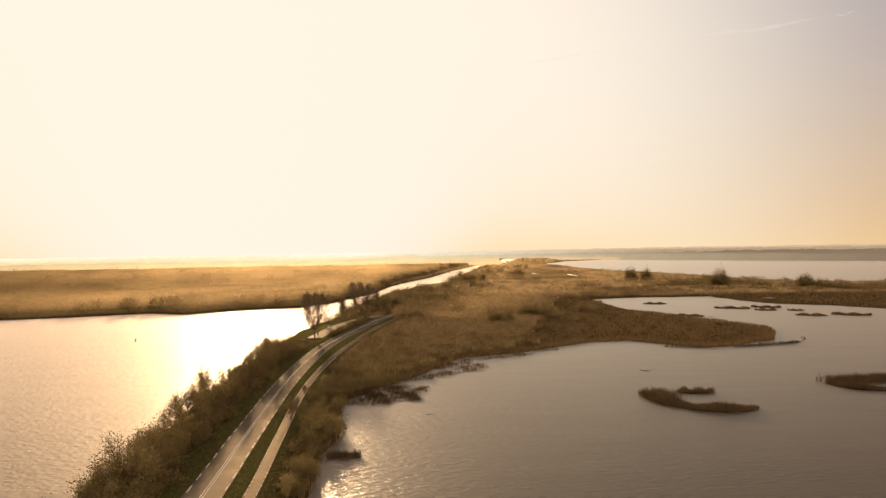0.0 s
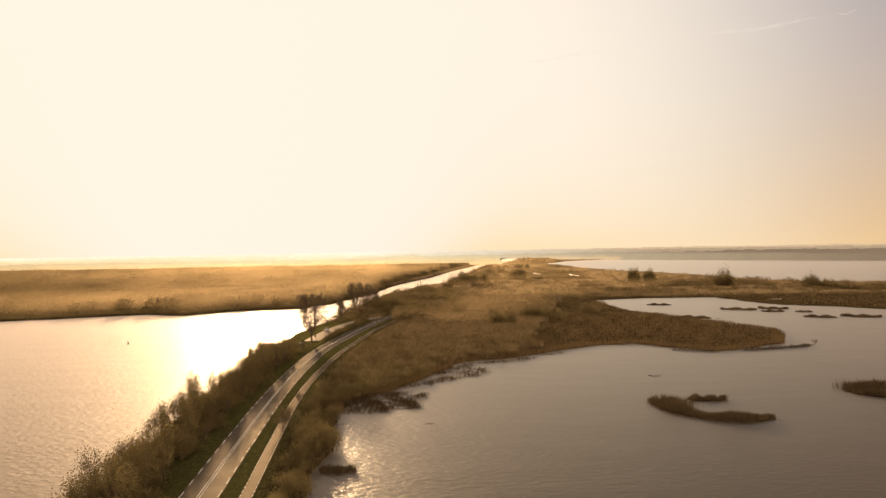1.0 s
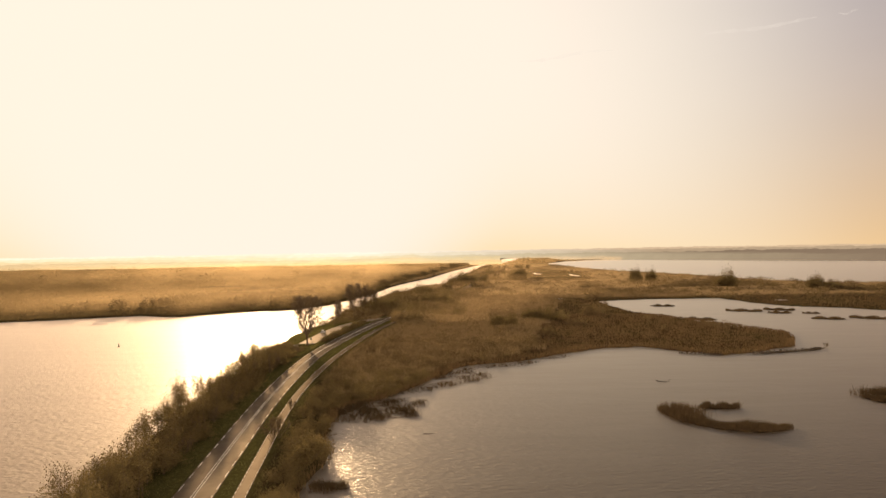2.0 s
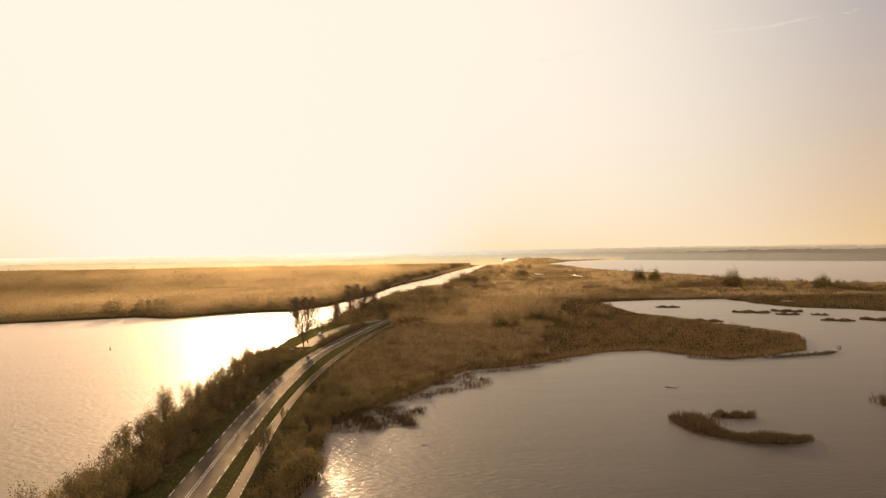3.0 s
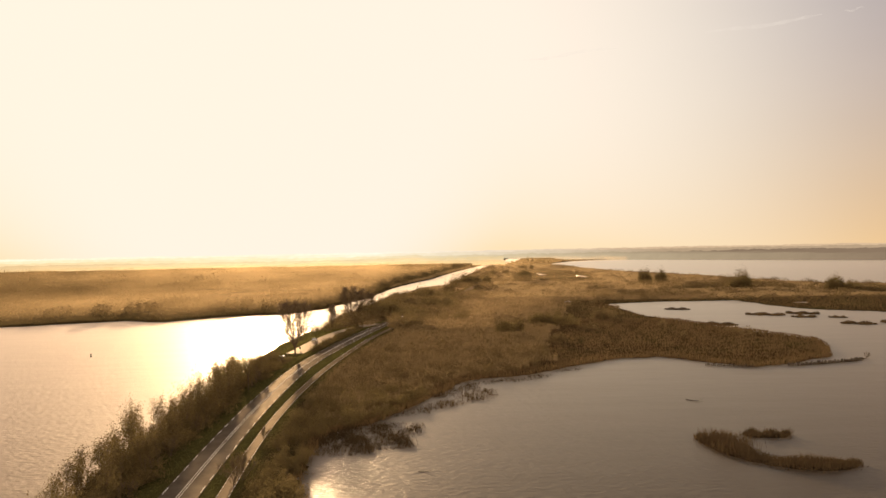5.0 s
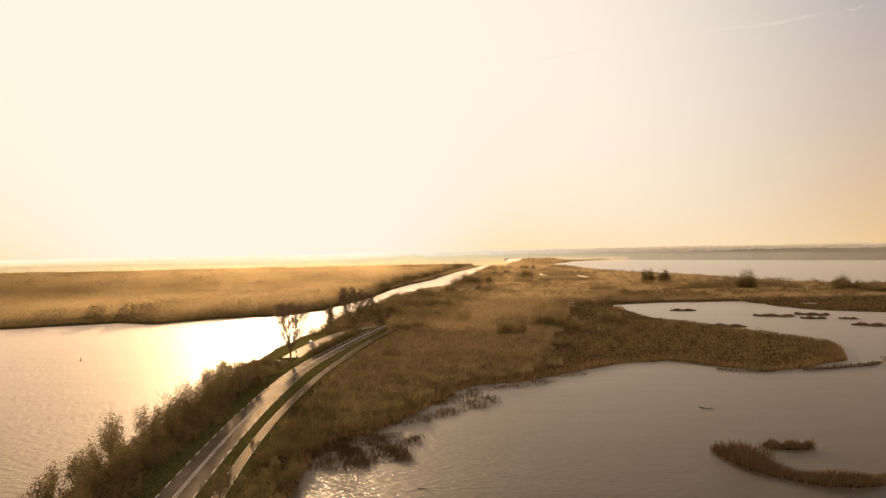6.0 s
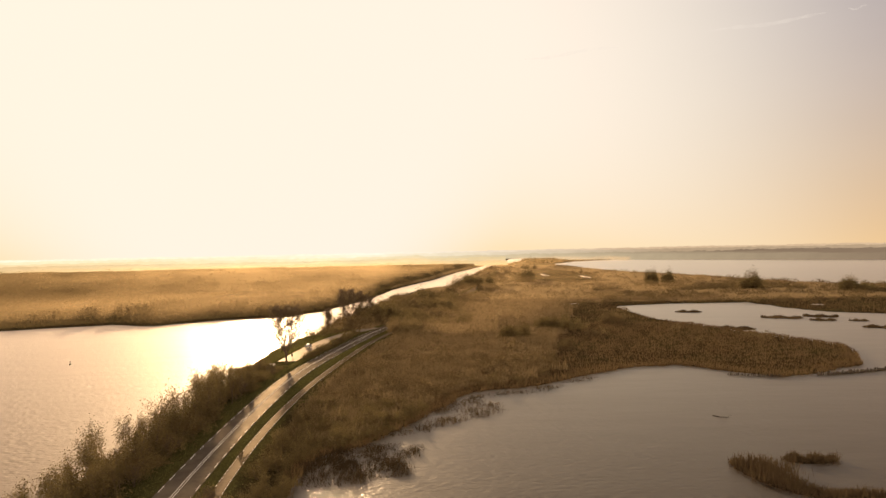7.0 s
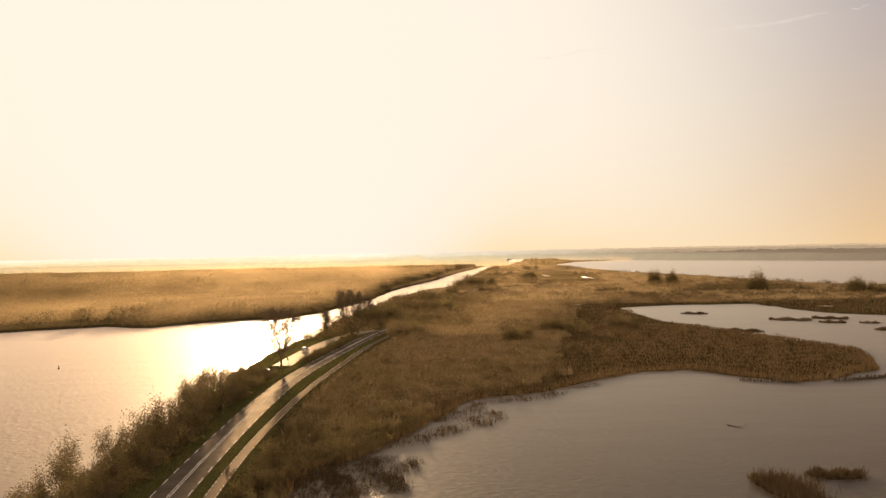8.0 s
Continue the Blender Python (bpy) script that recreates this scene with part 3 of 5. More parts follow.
def lay_marks():
    """Painted lines: dashes along the edges and a double line in the middle of the road."""
    def run(line, off, y0, y1, length, gap, width, name, parent, z, me):
        p = line[(line[:, 1] > y0) & (line[:, 1] < y1)]
        d = np.gradient(p, axis=0)
        nrm = np.stack([d[:, 1], -d[:, 0]], 1) / np.linalg.norm(d, axis=1)[:, None]
        p = p + nrm * off
        s = np.concatenate([[0], np.cumsum(np.linalg.norm(np.diff(p, axis=0), axis=1))])
        for at in np.arange(0, s[-1] - length, length + gap):
            x0, y0_, x1, y1_ = (np.interp(v, s, p[:, k]) for v in (at, at + length) for k in (0, 1))
            ob = part(name, me, parent)
            ob.matrix_world = pose((x0 + x1) / 2, (y0_ + y1_) / 2, z, 0, 0, math.degrees(math.atan2(-(x1 - x0), y1_ - y0_)))

    def slab(w, l, h):
        v = [(sx * w / 2, sy * l / 2, z) for z in (-0.004, h) for sx, sy in ((-1, -1), (1, -1), (1, 1), (-1, 1))]
        return mesh_arrays("mark", v, [(4, 5, 6, 7), (0, 1, 5, 4), (1, 2, 6, 5), (2, 3, 7, 6), (3, 0, 4, 7)], M_PAINT)

    dash, short = slab(0.11, 3.4, 0.012), slab(0.07, 1.2, 0.012)
    for off in (-3.02, 3.02):
        run(ROAD, off, 95, 450, 3.4, 3.45, 0.14, "edge_dash", road, ROAD_Z + 0.006, dash)
    for off in (-0.95, 0.95):
        run(BIKE, off, 95, 400, 1.2, 1.1, 0.10, "path_dash", bike_path, ROAD_Z - 0.018, short)
    for off in (-0.22, 0.22):
        p = ROAD[(ROAD[:, 1] > -115) & (ROAD[:, 1] < 700)]
        d = np.gradient(p, axis=0)
        nrm = np.stack([d[:, 1], -d[:, 0]], 1) / np.linalg.norm(d, axis=1)[:, None]
        q = [np.column_stack([p + nrm * (off + o), np.full(len(p), ROAD_Z + 0.06 + h)]) for o, h in ((-0.05, 0), (-0.05, 0.01), (0.05, 0.01), (0.05, 0))]
        v = np.stack(q, 1).reshape(-1, 3)
        i = (np.arange(len(p) - 1)[:, None] * 4 + np.arange(3)[None]).ravel()
        part("centre_line", mesh_arrays("centre_line", v, np.stack([i, i + 1, i + 5, i + 4], 1), M_PAINT), road, "white painted centre line")


lay_marks()
bay = ribbon("parking_bay", BAY, 6.8, ROAD_Z + 0.01, M_BAY, "pale damp paved parking bay beside the road", y0=341, y1=459, camber=0.02)


def light_bush(seed, leaves, leaf, tall, wide):
    """A cheap round bush for wide stretches of scrub: corners and faces only."""
    r = np.random.default_rng(seed)
    a, u, k = r.uniform(0, 2 * math.pi, leaves), r.uniform(0, 1, leaves) ** 0.5, r.uniform(0.05, 1, leaves)
    lobes = 1 + 0.22 * np.sin(a * 3 + seed) + 0.15 * np.sin(a * 5 + k * 4)
    rad = wide / 2 * lobes * np.sqrt(np.clip(1 - (k - 0.25) ** 2 * 1.5, 0.02, 1)) * (0.45 + 0.55 * u)
    pts = np.stack([np.cos(a) * rad, np.sin(a) * rad, k * tall * (0.85 + 0.2 * np.sin(a * 4 + seed * 2))], 1)
    return leaves_at(r, pts, leaf * 0.65, leaf)


# ---------------------------------------------------------------- far woods and horizon
def domes(x, y, cell, seed):
    """Rounded tree tops, one in each cell of a jittered grid: 0 between them, 1 at their tops."""
    i0, j0 = np.floor(x / cell), np.floor(y / cell)
    best = np.zeros(x.shape)
    for di in (-1, 0, 1):
        for dj in (-1, 0, 1):
            i, j = i0 + di, j0 + dj
            h = np.abs(np.sin(i * 127.1 + j * 311.7 + seed) * 43758.5453) % 1
            k = np.abs(np.sin(i * 269.5 + j * 183.3 + seed) * 24634.6345) % 1
            d2 = ((x - (i + 0.2 + 0.6 * h) * cell) ** 2 + (y - (j + 0.2 + 0.6 * k) * cell) ** 2) / (cell * (0.55 + 0.35 * k)) ** 2
            best = np.maximum(best, np.sqrt(np.clip(1 - d2, 0, 1)) * (0.6 + 0.4 * h))
    return best


def canopy(name, xs, ys, keep, tall, label, seed, mat, cell=7.0, ground=None, category="woodland", deep=0.62, low=1.0, edge=0.2):
    """The closed crowns of a wood or of scrub as one uneven sheet that falls to the ground along its edge."""
    x, y = np.meshgrid(xs, ys)
    gap = keep(x, y)
    base = ground(x, y) - 0.4 if ground else np.full(x.shape, 0.4)
    big = np.clip(0.85 + 0.12 * wave(x, y, 260, seed) + 0.04 * wave(x, y, 60, seed + 1), 0.4, 1.1)
    calm = 1 - 0.8 * step_up(y, 800, 1400)
    z = base - 1.0 + step_up(gap, edge, edge + 5.0) * (1.0 + tall * big * (1 - deep * calm + deep * calm * (0.8 * domes(x, y, cell, seed) + 0.2 * domes(x, y, cell * 0.45, seed + 5))))
    z = np.where(gap > 0, base + (z - base) * (low + (1 - low) * step_up(y, 850, 1100)), z)
    nx = len(xs)
    i = (np.arange(len(ys) - 1)[:, None] * nx + np.arange(nx - 1)[None])
    on = (gap[:-1, :-1] > -4) | (gap[1:, 1:] > -4) | (gap[1:, :-1] > -4) | (gap[:-1, 1:] > -4)
    i = i[on]
    me = mesh_arrays(name, np.stack([x, y, z], -1).reshape(-1, 3), np.stack([i, i + 1, i + nx + 1, i + nx], 1), mat, True)
    return tagged(new(name, me), label, category, kind="stuff")


def west_gap(x, y):
    return inside_by(LANDS[1], x, y) + wave(x, y, 26, 3) * 1.3 + wave(x, y, 7, 4) * 0.5 - 2.0


canopy("west_wood", axis_lines((-2600, -1200, 30), (-1200, -520, 10), (-520, -400, 4), (-400, -60, 2.8), (-60, 180, 6)),
       axis_lines((200, 430, 12), (430, 640, 2.6), (640, 900, 4), (900, 1300, 7), (1300, 1800, 14)), west_gap, 9.0,
       "hazy brown autumn woodland on the opposite lake shore", 5, M_CANOPY, 8.5, low=0.5, edge=7.0)


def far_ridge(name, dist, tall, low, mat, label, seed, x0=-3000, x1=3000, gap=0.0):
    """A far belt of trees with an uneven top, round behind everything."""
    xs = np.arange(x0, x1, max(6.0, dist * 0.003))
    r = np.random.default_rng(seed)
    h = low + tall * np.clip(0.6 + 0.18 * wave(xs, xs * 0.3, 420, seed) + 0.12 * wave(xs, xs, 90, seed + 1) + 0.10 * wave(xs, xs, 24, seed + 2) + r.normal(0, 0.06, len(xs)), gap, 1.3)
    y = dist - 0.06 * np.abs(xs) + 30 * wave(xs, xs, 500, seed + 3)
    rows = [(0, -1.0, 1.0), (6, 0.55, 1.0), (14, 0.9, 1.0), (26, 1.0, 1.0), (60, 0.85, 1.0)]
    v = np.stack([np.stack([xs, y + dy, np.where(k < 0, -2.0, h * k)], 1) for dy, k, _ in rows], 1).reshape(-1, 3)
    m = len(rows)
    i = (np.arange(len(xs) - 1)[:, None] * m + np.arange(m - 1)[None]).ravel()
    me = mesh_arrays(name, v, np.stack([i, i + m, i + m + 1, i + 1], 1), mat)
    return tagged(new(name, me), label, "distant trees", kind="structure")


far_ridge("backdrop_1", 2950, 15, 8, M_FAR_1, "belt of distant trees with painted haze glow", 61)
far_ridge("backdrop_4", 1880, 8, 7, M_PAINTED_MIST_1, "row of trees in the western wood with painted mist glow", 73, -1900, 90)
far_ridge("backdrop_5", 2400, 10, 8, M_PAINTED_MIST_2, "row of trees in the western wood with painted mist glow", 77, -2200, 110)
far_ridge("backdrop_2", 3800, 12, 15, M_FAR_2, "paler belt of trees far off, morning mist painted in", 65)
far_ridge("backdrop_3", 4700, 12, 21, M_FAR_3, "faint belt of trees on the horizon, mist painted in", 69)


def haze_sheet_material():
    """Upright sheets in place of mist and haze: the low sun scatters through, and what lies behind still shows."""
    m, nt, n, l = material("morning_haze_sheet")
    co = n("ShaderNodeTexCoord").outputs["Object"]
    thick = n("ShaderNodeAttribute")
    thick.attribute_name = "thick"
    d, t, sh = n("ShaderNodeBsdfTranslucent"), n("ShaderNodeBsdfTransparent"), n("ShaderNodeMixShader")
    # the orange of sunlit haze is put into the sheet's colour
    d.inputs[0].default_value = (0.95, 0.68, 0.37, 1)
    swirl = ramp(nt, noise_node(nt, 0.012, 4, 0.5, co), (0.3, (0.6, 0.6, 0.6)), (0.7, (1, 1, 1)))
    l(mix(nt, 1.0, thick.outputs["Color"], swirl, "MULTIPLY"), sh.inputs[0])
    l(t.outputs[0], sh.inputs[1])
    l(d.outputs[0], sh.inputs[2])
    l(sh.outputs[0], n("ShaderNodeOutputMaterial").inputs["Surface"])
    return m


M_HAZE_SHEET = haze_sheet_material()


def haze_sheet(x0, x1, y, tall, thick, middle, reach, seed, along=None):
    """An upright sheet standing in for haze, thickest round its middle and thinning out upwards."""
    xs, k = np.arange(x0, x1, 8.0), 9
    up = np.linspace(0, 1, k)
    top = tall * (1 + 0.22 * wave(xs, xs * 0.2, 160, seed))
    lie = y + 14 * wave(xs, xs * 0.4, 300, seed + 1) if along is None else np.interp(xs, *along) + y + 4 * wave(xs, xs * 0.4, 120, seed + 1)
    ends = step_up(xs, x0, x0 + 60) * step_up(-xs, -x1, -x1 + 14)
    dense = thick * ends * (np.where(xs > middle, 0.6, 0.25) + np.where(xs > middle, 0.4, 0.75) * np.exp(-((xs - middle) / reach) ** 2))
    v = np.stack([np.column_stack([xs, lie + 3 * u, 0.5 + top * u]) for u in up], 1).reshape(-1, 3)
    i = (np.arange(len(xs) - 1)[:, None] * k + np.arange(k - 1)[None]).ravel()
    me = mesh_arrays("haze_sheet", v, np.stack([i, i + k, i + k + 1, i + 1], 1), M_HAZE_SHEET, True)
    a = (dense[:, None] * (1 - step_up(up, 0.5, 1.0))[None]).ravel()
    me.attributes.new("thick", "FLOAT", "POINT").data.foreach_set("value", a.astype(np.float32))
    tagged(new("haze_sheet", me), "thin upright sheet standing in for sunlit morning mist", "mist", "mist banks", "stuff")


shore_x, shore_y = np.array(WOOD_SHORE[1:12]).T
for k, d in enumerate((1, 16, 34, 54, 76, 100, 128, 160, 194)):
    haze_sheet(-520 - d, -104 + 0.12 * d, d, 13 + 0.4 * k, 0.030 + 0.004 * k, -170, 170, 21 + k, (shore_x, shore_y))
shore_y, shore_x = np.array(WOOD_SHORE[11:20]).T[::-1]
# thickest along the sun's line, to imitate its glow in the haze
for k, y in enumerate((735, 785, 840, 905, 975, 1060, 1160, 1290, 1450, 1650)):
    haze_sheet(-0.62 * y - 130, float(np.interp(y, shore_y, shore_x)) - 3, y, 15 + k, 0.045 + 0.012 * min(k, 6), -0.27 * y + 20, 0.21 * y, 1 + k)
# sheets added over dike and marsh to lift the dark land like haze
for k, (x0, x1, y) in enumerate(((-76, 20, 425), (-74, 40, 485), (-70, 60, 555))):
    haze_sheet(x0, x1, y, 11, 0.045, -50, 70, 41 + k)
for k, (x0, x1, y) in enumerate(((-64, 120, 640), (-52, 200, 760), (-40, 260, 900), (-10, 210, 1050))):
    haze_sheet(x0, x1, y, 10 + k, 0.05 + 0.01 * k, 10, 120, 31 + k)
haze_sheet(-66, 200, 1250, 12, 0.09, 20, 90, 17)
haze_sheet(90, 430, 2150, 16, 0.12, 200, 160, 20)
haze_sheet(-45, 160, 1480, 15, 0.11, 40, 90, 19)
haze_sheet(-25, 205, 1720, 18, 0.13, 60, 90, 18)


def lake_gap(x, y):
    """Inside the land on the far side of the eastern lake."""
    line = np.array([(3000, 400), (1500, 900), (874, 1652), (669, 1963), (418, 2361), (300, 2450), (300, 2900), (3000, 2900)], float)
    return inside_by(line, x, y) + wave(x, y, 60, 3) * 5


# glows with the painted haze of the far belts
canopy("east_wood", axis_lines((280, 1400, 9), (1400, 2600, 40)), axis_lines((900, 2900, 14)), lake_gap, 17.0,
       "low dark woodland along the far shore of the lake, haze painted in", 15, M_FAR_1)


# ---------------------------------------------------------------- plant kinds
BUSH_KINDS = [plant_meshes("bush", 20 + k, t, w, 6, 2, 3, 1350, 0.28, M_LEAF, 0.5, low=0.3, blur=0.34, r0=0.06, show=1)
              for k, (t, w) in enumerate(((5.0, 5.0), (4.2, 5.6), (6.0, 4.6), (3.2, 4.6)))]
TREE_KINDS = [plant_meshes("tree", 40 + k, t, w, 2, 3, 3, 1400, 0.22, M_LEAF, 0.15, bole=1.0, r0=0.10, blur=0.32, low=0.6)
              for k, (t, w) in enumerate(((9.0, 3.4), (8.0, 3.0), (10.0, 4.0)))]
TWIG_KINDS = [plant_meshes("twiggy", 60 + k, t, w, 5, 2, 4, 300, 0.22, M_LEAF, 0.5, r0=0.06, blur=0.3, spread_by=0.4, show=0, least=0.02) for k, (t, w) in enumerate(((5.0, 4.0), (4.0, 4.4)))]
BARE_KINDS = [oval_tree("bare_tree", 71 + k, *row) for k, row in enumerate(((19.0, 16.0, 2.6, 3, 6500), (11.5, 6.5, 1.6, 2, 2000), (18.5, 12.0, 2.6, 3, 3600)))]
SCRUB_KINDS = [plant_meshes("scrub", 90 + k, t, w, 6, 2, 3, 420, 0.46, M_SCRUB, 0.6, low=0.25, blur=0.5, r0=0.05, show=2) for k, (t, w) in enumerate(((3.6, 5.4), (2.8, 5.0), (4.6, 6.0)))]


def scatter(n, x0, x1, y0, y1, keep, r):
    x, y = r.uniform(x0, x1, n), r.uniform(y0, y1, n)
    k = keep(x, y)
    return x[k], y[k]


def thinned(x, y, gap, most=10 ** 6):
    """Of points in random order, those that keep apart from all before them."""
    kept = np.zeros((0, 2))
    for a, b in zip(x, y):
        if len(kept) >= most:
            break
        if not len(kept) or ((kept - (a, b)) ** 2).sum(1).min() > gap * gap:
            kept = np.vstack([kept, (a, b)])
    return kept


def sized(x, y, s, turn, sz=None):
    return pose(x, y, ground_z(x, y) - 0.05, 0, 0, turn) @ Matrix.Diagonal((s, s, sz or s, 1))


def west_shrub_row():
    """Bushes and slender trees between the road and the western water."""
    x, y = scatter(4000, -90, -40, 92, 338, lambda x, y: (line_gap(ROAD, x, y) < -8.2) & (np.abs(line_gap(BAY, x, y)) > 6.5) & (shore_gap(x, y) > 0.3), rng)
    for a, b in thinned(x, y, 2.3, 300):
        edge = float(shore_gap(np.array([a]), np.array([b]))[0])
        k = 0.98 + 0.20 * float(step_up(np.array([b]), 170, 225)[0]) - 0.6 * float(step_up(np.array([b]), 270, 335)[0])
        roll = rng.random()
        if roll < 0.38 and b < 305:
            plant("slender_tree", TREE_KINDS[rng.integers(0, 3)], sized(a, b, rng.uniform(0.75, 1.15) * k, rng.uniform(0, 360)),
                  "slender thin-leaved autumn tree on the lakeside bank", "tree", "lakeside trees")
        elif roll < 0.45:
            plant("bare_shrub", TWIG_KINDS[rng.integers(0, 2)], sized(a, b, rng.uniform(0.8, 1.2) * k, rng.uniform(0, 360)),
                  "bare twiggy shrub on the lakeside bank", "shrub", "lakeside shrubs")
        else:
            plant("bush", BUSH_KINDS[rng.integers(0, 4)], sized(a, b, rng.uniform(0.75, 1.15) * k, rng.uniform(0, 360)),
                  "dense brown-green autumn bush on the lakeside bank", "bush", "lakeside bushes")


def east_shrub_row():
    """Bushes between the cycle path and the eastern water."""
    def keep(x, y):
        return (line_gap(BIKE, x, y) > 4.4) & (shore_gap(x, y) > 0.6) & (x < 0)
    x, y = scatter(3500, -50, 5, 92, 262, keep, rng)
    for a, b in thinned(x, y, 2.5, 150):
        plant("bush", BUSH_KINDS[rng.integers(0, 4)], sized(a, b, rng.uniform(0.6, 0.95), rng.uniform(0, 360), rng.uniform(0.5, 0.8)),
              "low brown-green bush between cycle path and water", "bush", "bushes along the cycle path")
    for a, b, s in ((-29.5, 163, 1.15), (-28.8, 167.5, 1.1), (-31.5, 168, 1.1), (-31, 159, 1.0), (-29.6, 172, 1.0)):
        plant("willow_bush", BUSH_KINDS[1], sized(a, b, s, a * 40), "large rounded willow bush at the water's edge", "bush", "willows at the water")
    for a, b, s in ((-39.6, 176, 1.0), (-38.8, 179, 1.0), (-40.6, 183, 0.8), (-42.6, 207, 0.6)):
        plant("bare_shrub", TWIG_KINDS[0], sized(a, b, s, a * 60), "twiggy shrub leaning over the cycle path", "shrub", "shrubs over the path")


def scrub_gap(x, y):
    return (line_gap(ROAD, x, y) > 11) & (line_gap(BIKE, x, y) > 4.5) & (shore_gap(x, y) > 2.0)


def east_scrub():
    """Low willow scrub on the widening land; the near bushes singly, the rest as one."""
    edge = lambda y: 12 + (y - 250) * 0.18
    x, y = scatter(3000, -48, 45, 256, 345, lambda x, y: scrub_gap(x, y) & (x < edge(y)), rng)
    for a, b in thinned(x, y, 3.4, 190):
        plant("scrub_bush", SCRUB_KINDS[rng.integers(0, 3)], sized(a, b, rng.uniform(0.6, 1.0), rng.uniform(0, 360)),
              "low reddish-brown willow scrub on the marsh", "bush", "willow scrub")
    forms = [light_bush(s, 62, 0.85, t, w) for s, t, w in ((1, 3.4, 6.0), (2, 2.6, 6.5), (3, 4.2, 5.5))]

    def keep(x, y):
        dense = wave(x, y, 60, 41) + 0.5 * wave(x, y, 20, 42)
        return scrub_gap(x, y) & (y > 343) & ((x < edge(y) * 0.9) | (dense > 0.75) | (y > 620) & (dense > 0.15))
    x, y = scatter(5200, -60, 180, 343, 620, keep, rng)
    near = thinned(x, y, 5.0, 380)
    x, y = scatter(9000, -60, 420, 590, 1600, lambda x, y: scrub_gap(x, y) & (wave(x, y, 90, 43) + 0.4 * wave(x, y, 30, 44) > -0.35) & ~((x > 70) & (x < 165) & (y > 960) & (y < 1420)), rng)
    far = np.column_stack([x, y])[:1100]
    x, y = scatter(2500, -40, 220, 900, 2300, lambda x, y: (shore_gap(x, y) > 2) & (np.abs(line_gap(ROAD, x, y)) > 6) & (np.abs(line_gap(ROAD, x, y)) < 45), rng)
    far = np.vstack([far, np.column_stack([x, y])[:300]])
    for n, x0, x1, y0, y1 in ((260, 305, 420, 632, 700), (230, 172, 285, 735, 835), (120, 95, 170, 640, 720)):
        x, y = scatter(n, x0, x1, y0, y1, lambda x, y: (shore_gap(x, y) > 3) & (wave(x, y, 35, 48) > -0.6), rng)
        far = np.vstack([far, np.column_stack([x, y])])
    vs, fs, base = [], [], 0
    for pts, big in ((near, 1.0), (far, 1.5)):
        kinds = rng.integers(0, 3, len(pts))
        for k in range(3):
            q = pts[kinds == k]
            n = len(q)
            s = rng.uniform(0.6, 1.15, n) * big
            z = height(q[:, 0], q[:, 1]) - 0.1
            v, f = spread(*forms[k], np.column_stack([q, z]), rng.uniform(0, 6.28, n), np.stack([s, s, s * rng.uniform(0.6, 1.0, n) / (big ** 0.5)], 1))
            vs.append(v)
            fs.append(f + base)
            base += len(v)
    me = mesh_arrays("scrub", np.vstack(vs), np.vstack(fs), M_SCRUB)
    tagged(new("scrub", me), "brown willow scrub covering the marshy land", "scrub", kind="stuff")


def sheet_gap(x, y):
    """How far inside the scrub a place lies."""
    east = np.where(y < 620, 12 + (y - 250) * 0.16 - x + 6 * wave(x, y, 25, 45), 99)
    field = np.hypot((x - 118) / 48, (y - 1190) / 230) * 20 - 20
    return np.minimum.reduce([shore_gap(x, y) - 2.5, np.where(y > 452, np.abs(line_gap(ROAD, x, y)) - 5.5, line_gap(ROAD, x, y) - 11), np.where(y > 452, np.abs(line_gap(BIKE, x, y)) - 3, line_gap(BIKE, x, y) - 4.5), east, field, np.full(x.shape, 30.0)])


canopy("scrub_cover", axis_lines((-84, 120, 2.2), (120, 440, 6)), axis_lines((228, 620, 2.4), (620, 1700, 7)), sheet_gap, 3.6,
       "dense low brown willow scrub covering the marsh", 25, M_SHEET, 4.6, height, "scrub", low=0.5)


def blade_form(w, h, lean):
    return np.array([(-w / 2, 0, 0), (w / 2, 0, 0), (w * 0.35, lean * 0.4, h * 0.6), (0.0, lean, h), (-w * 0.35, lean * 0.4, h * 0.6)]), np.array([(0, 1, 2, 3, 4)])


def blades(x, y, z, w, h, r):
    """Upright blades at these places."""
    v, f = blade_form(w, h, h * 0.18)
    n = len(x)
    k = r.uniform(0.6, 1.2, n)
    return spread(v, f, np.column_stack([x, y, z]), r.uniform(0, 6.28, n), np.stack([r.uniform(0.7, 1.3, n), k, k], 1))


def willow_brush():
    """Upright twigs of the willow scrub, in rounded clumps."""
    r = np.random.default_rng(81)
    vs, fs, base = [], [], 0
    for n, x0, x1, y0, y1, w, h, cell in ((150000, -84, 125, 228, 460, 0.22, 3.2, 5.0), (50000, -84, 175, 460, 660, 0.38, 3.6, 7.0), (30000, -40, 420, 640, 1500, 0.7, 2.6, 12.0)):
        x, y = scatter(n, x0, x1, y0, y1, lambda x, y: sheet_gap(x, y) > 0.6, r)
        x, y = x[:46000], y[:46000]
        v, f = blades(x, y, height(x, y) - 0.1, w, h, r)
        z0 = np.repeat(height(x, y) - 0.1, 5)
        tall = 0.35 + 0.65 * domes(x, y, cell, 25) * np.clip(0.8 + 0.35 * wave(x, y, 40, 46), 0.4, 1.3)
        v[:, 2] = z0 + (v[:, 2] - z0) * np.repeat(tall, 5)
        vs.append(v)
        fs.append(f + base)
        base += len(v)
    tagged(new("willow_brush", mesh_arrays("willow_brush", np.vstack(vs), np.vstack(fs), M_BRUSH)), "dense brown twigs of willow scrub", "scrub", kind="stuff")


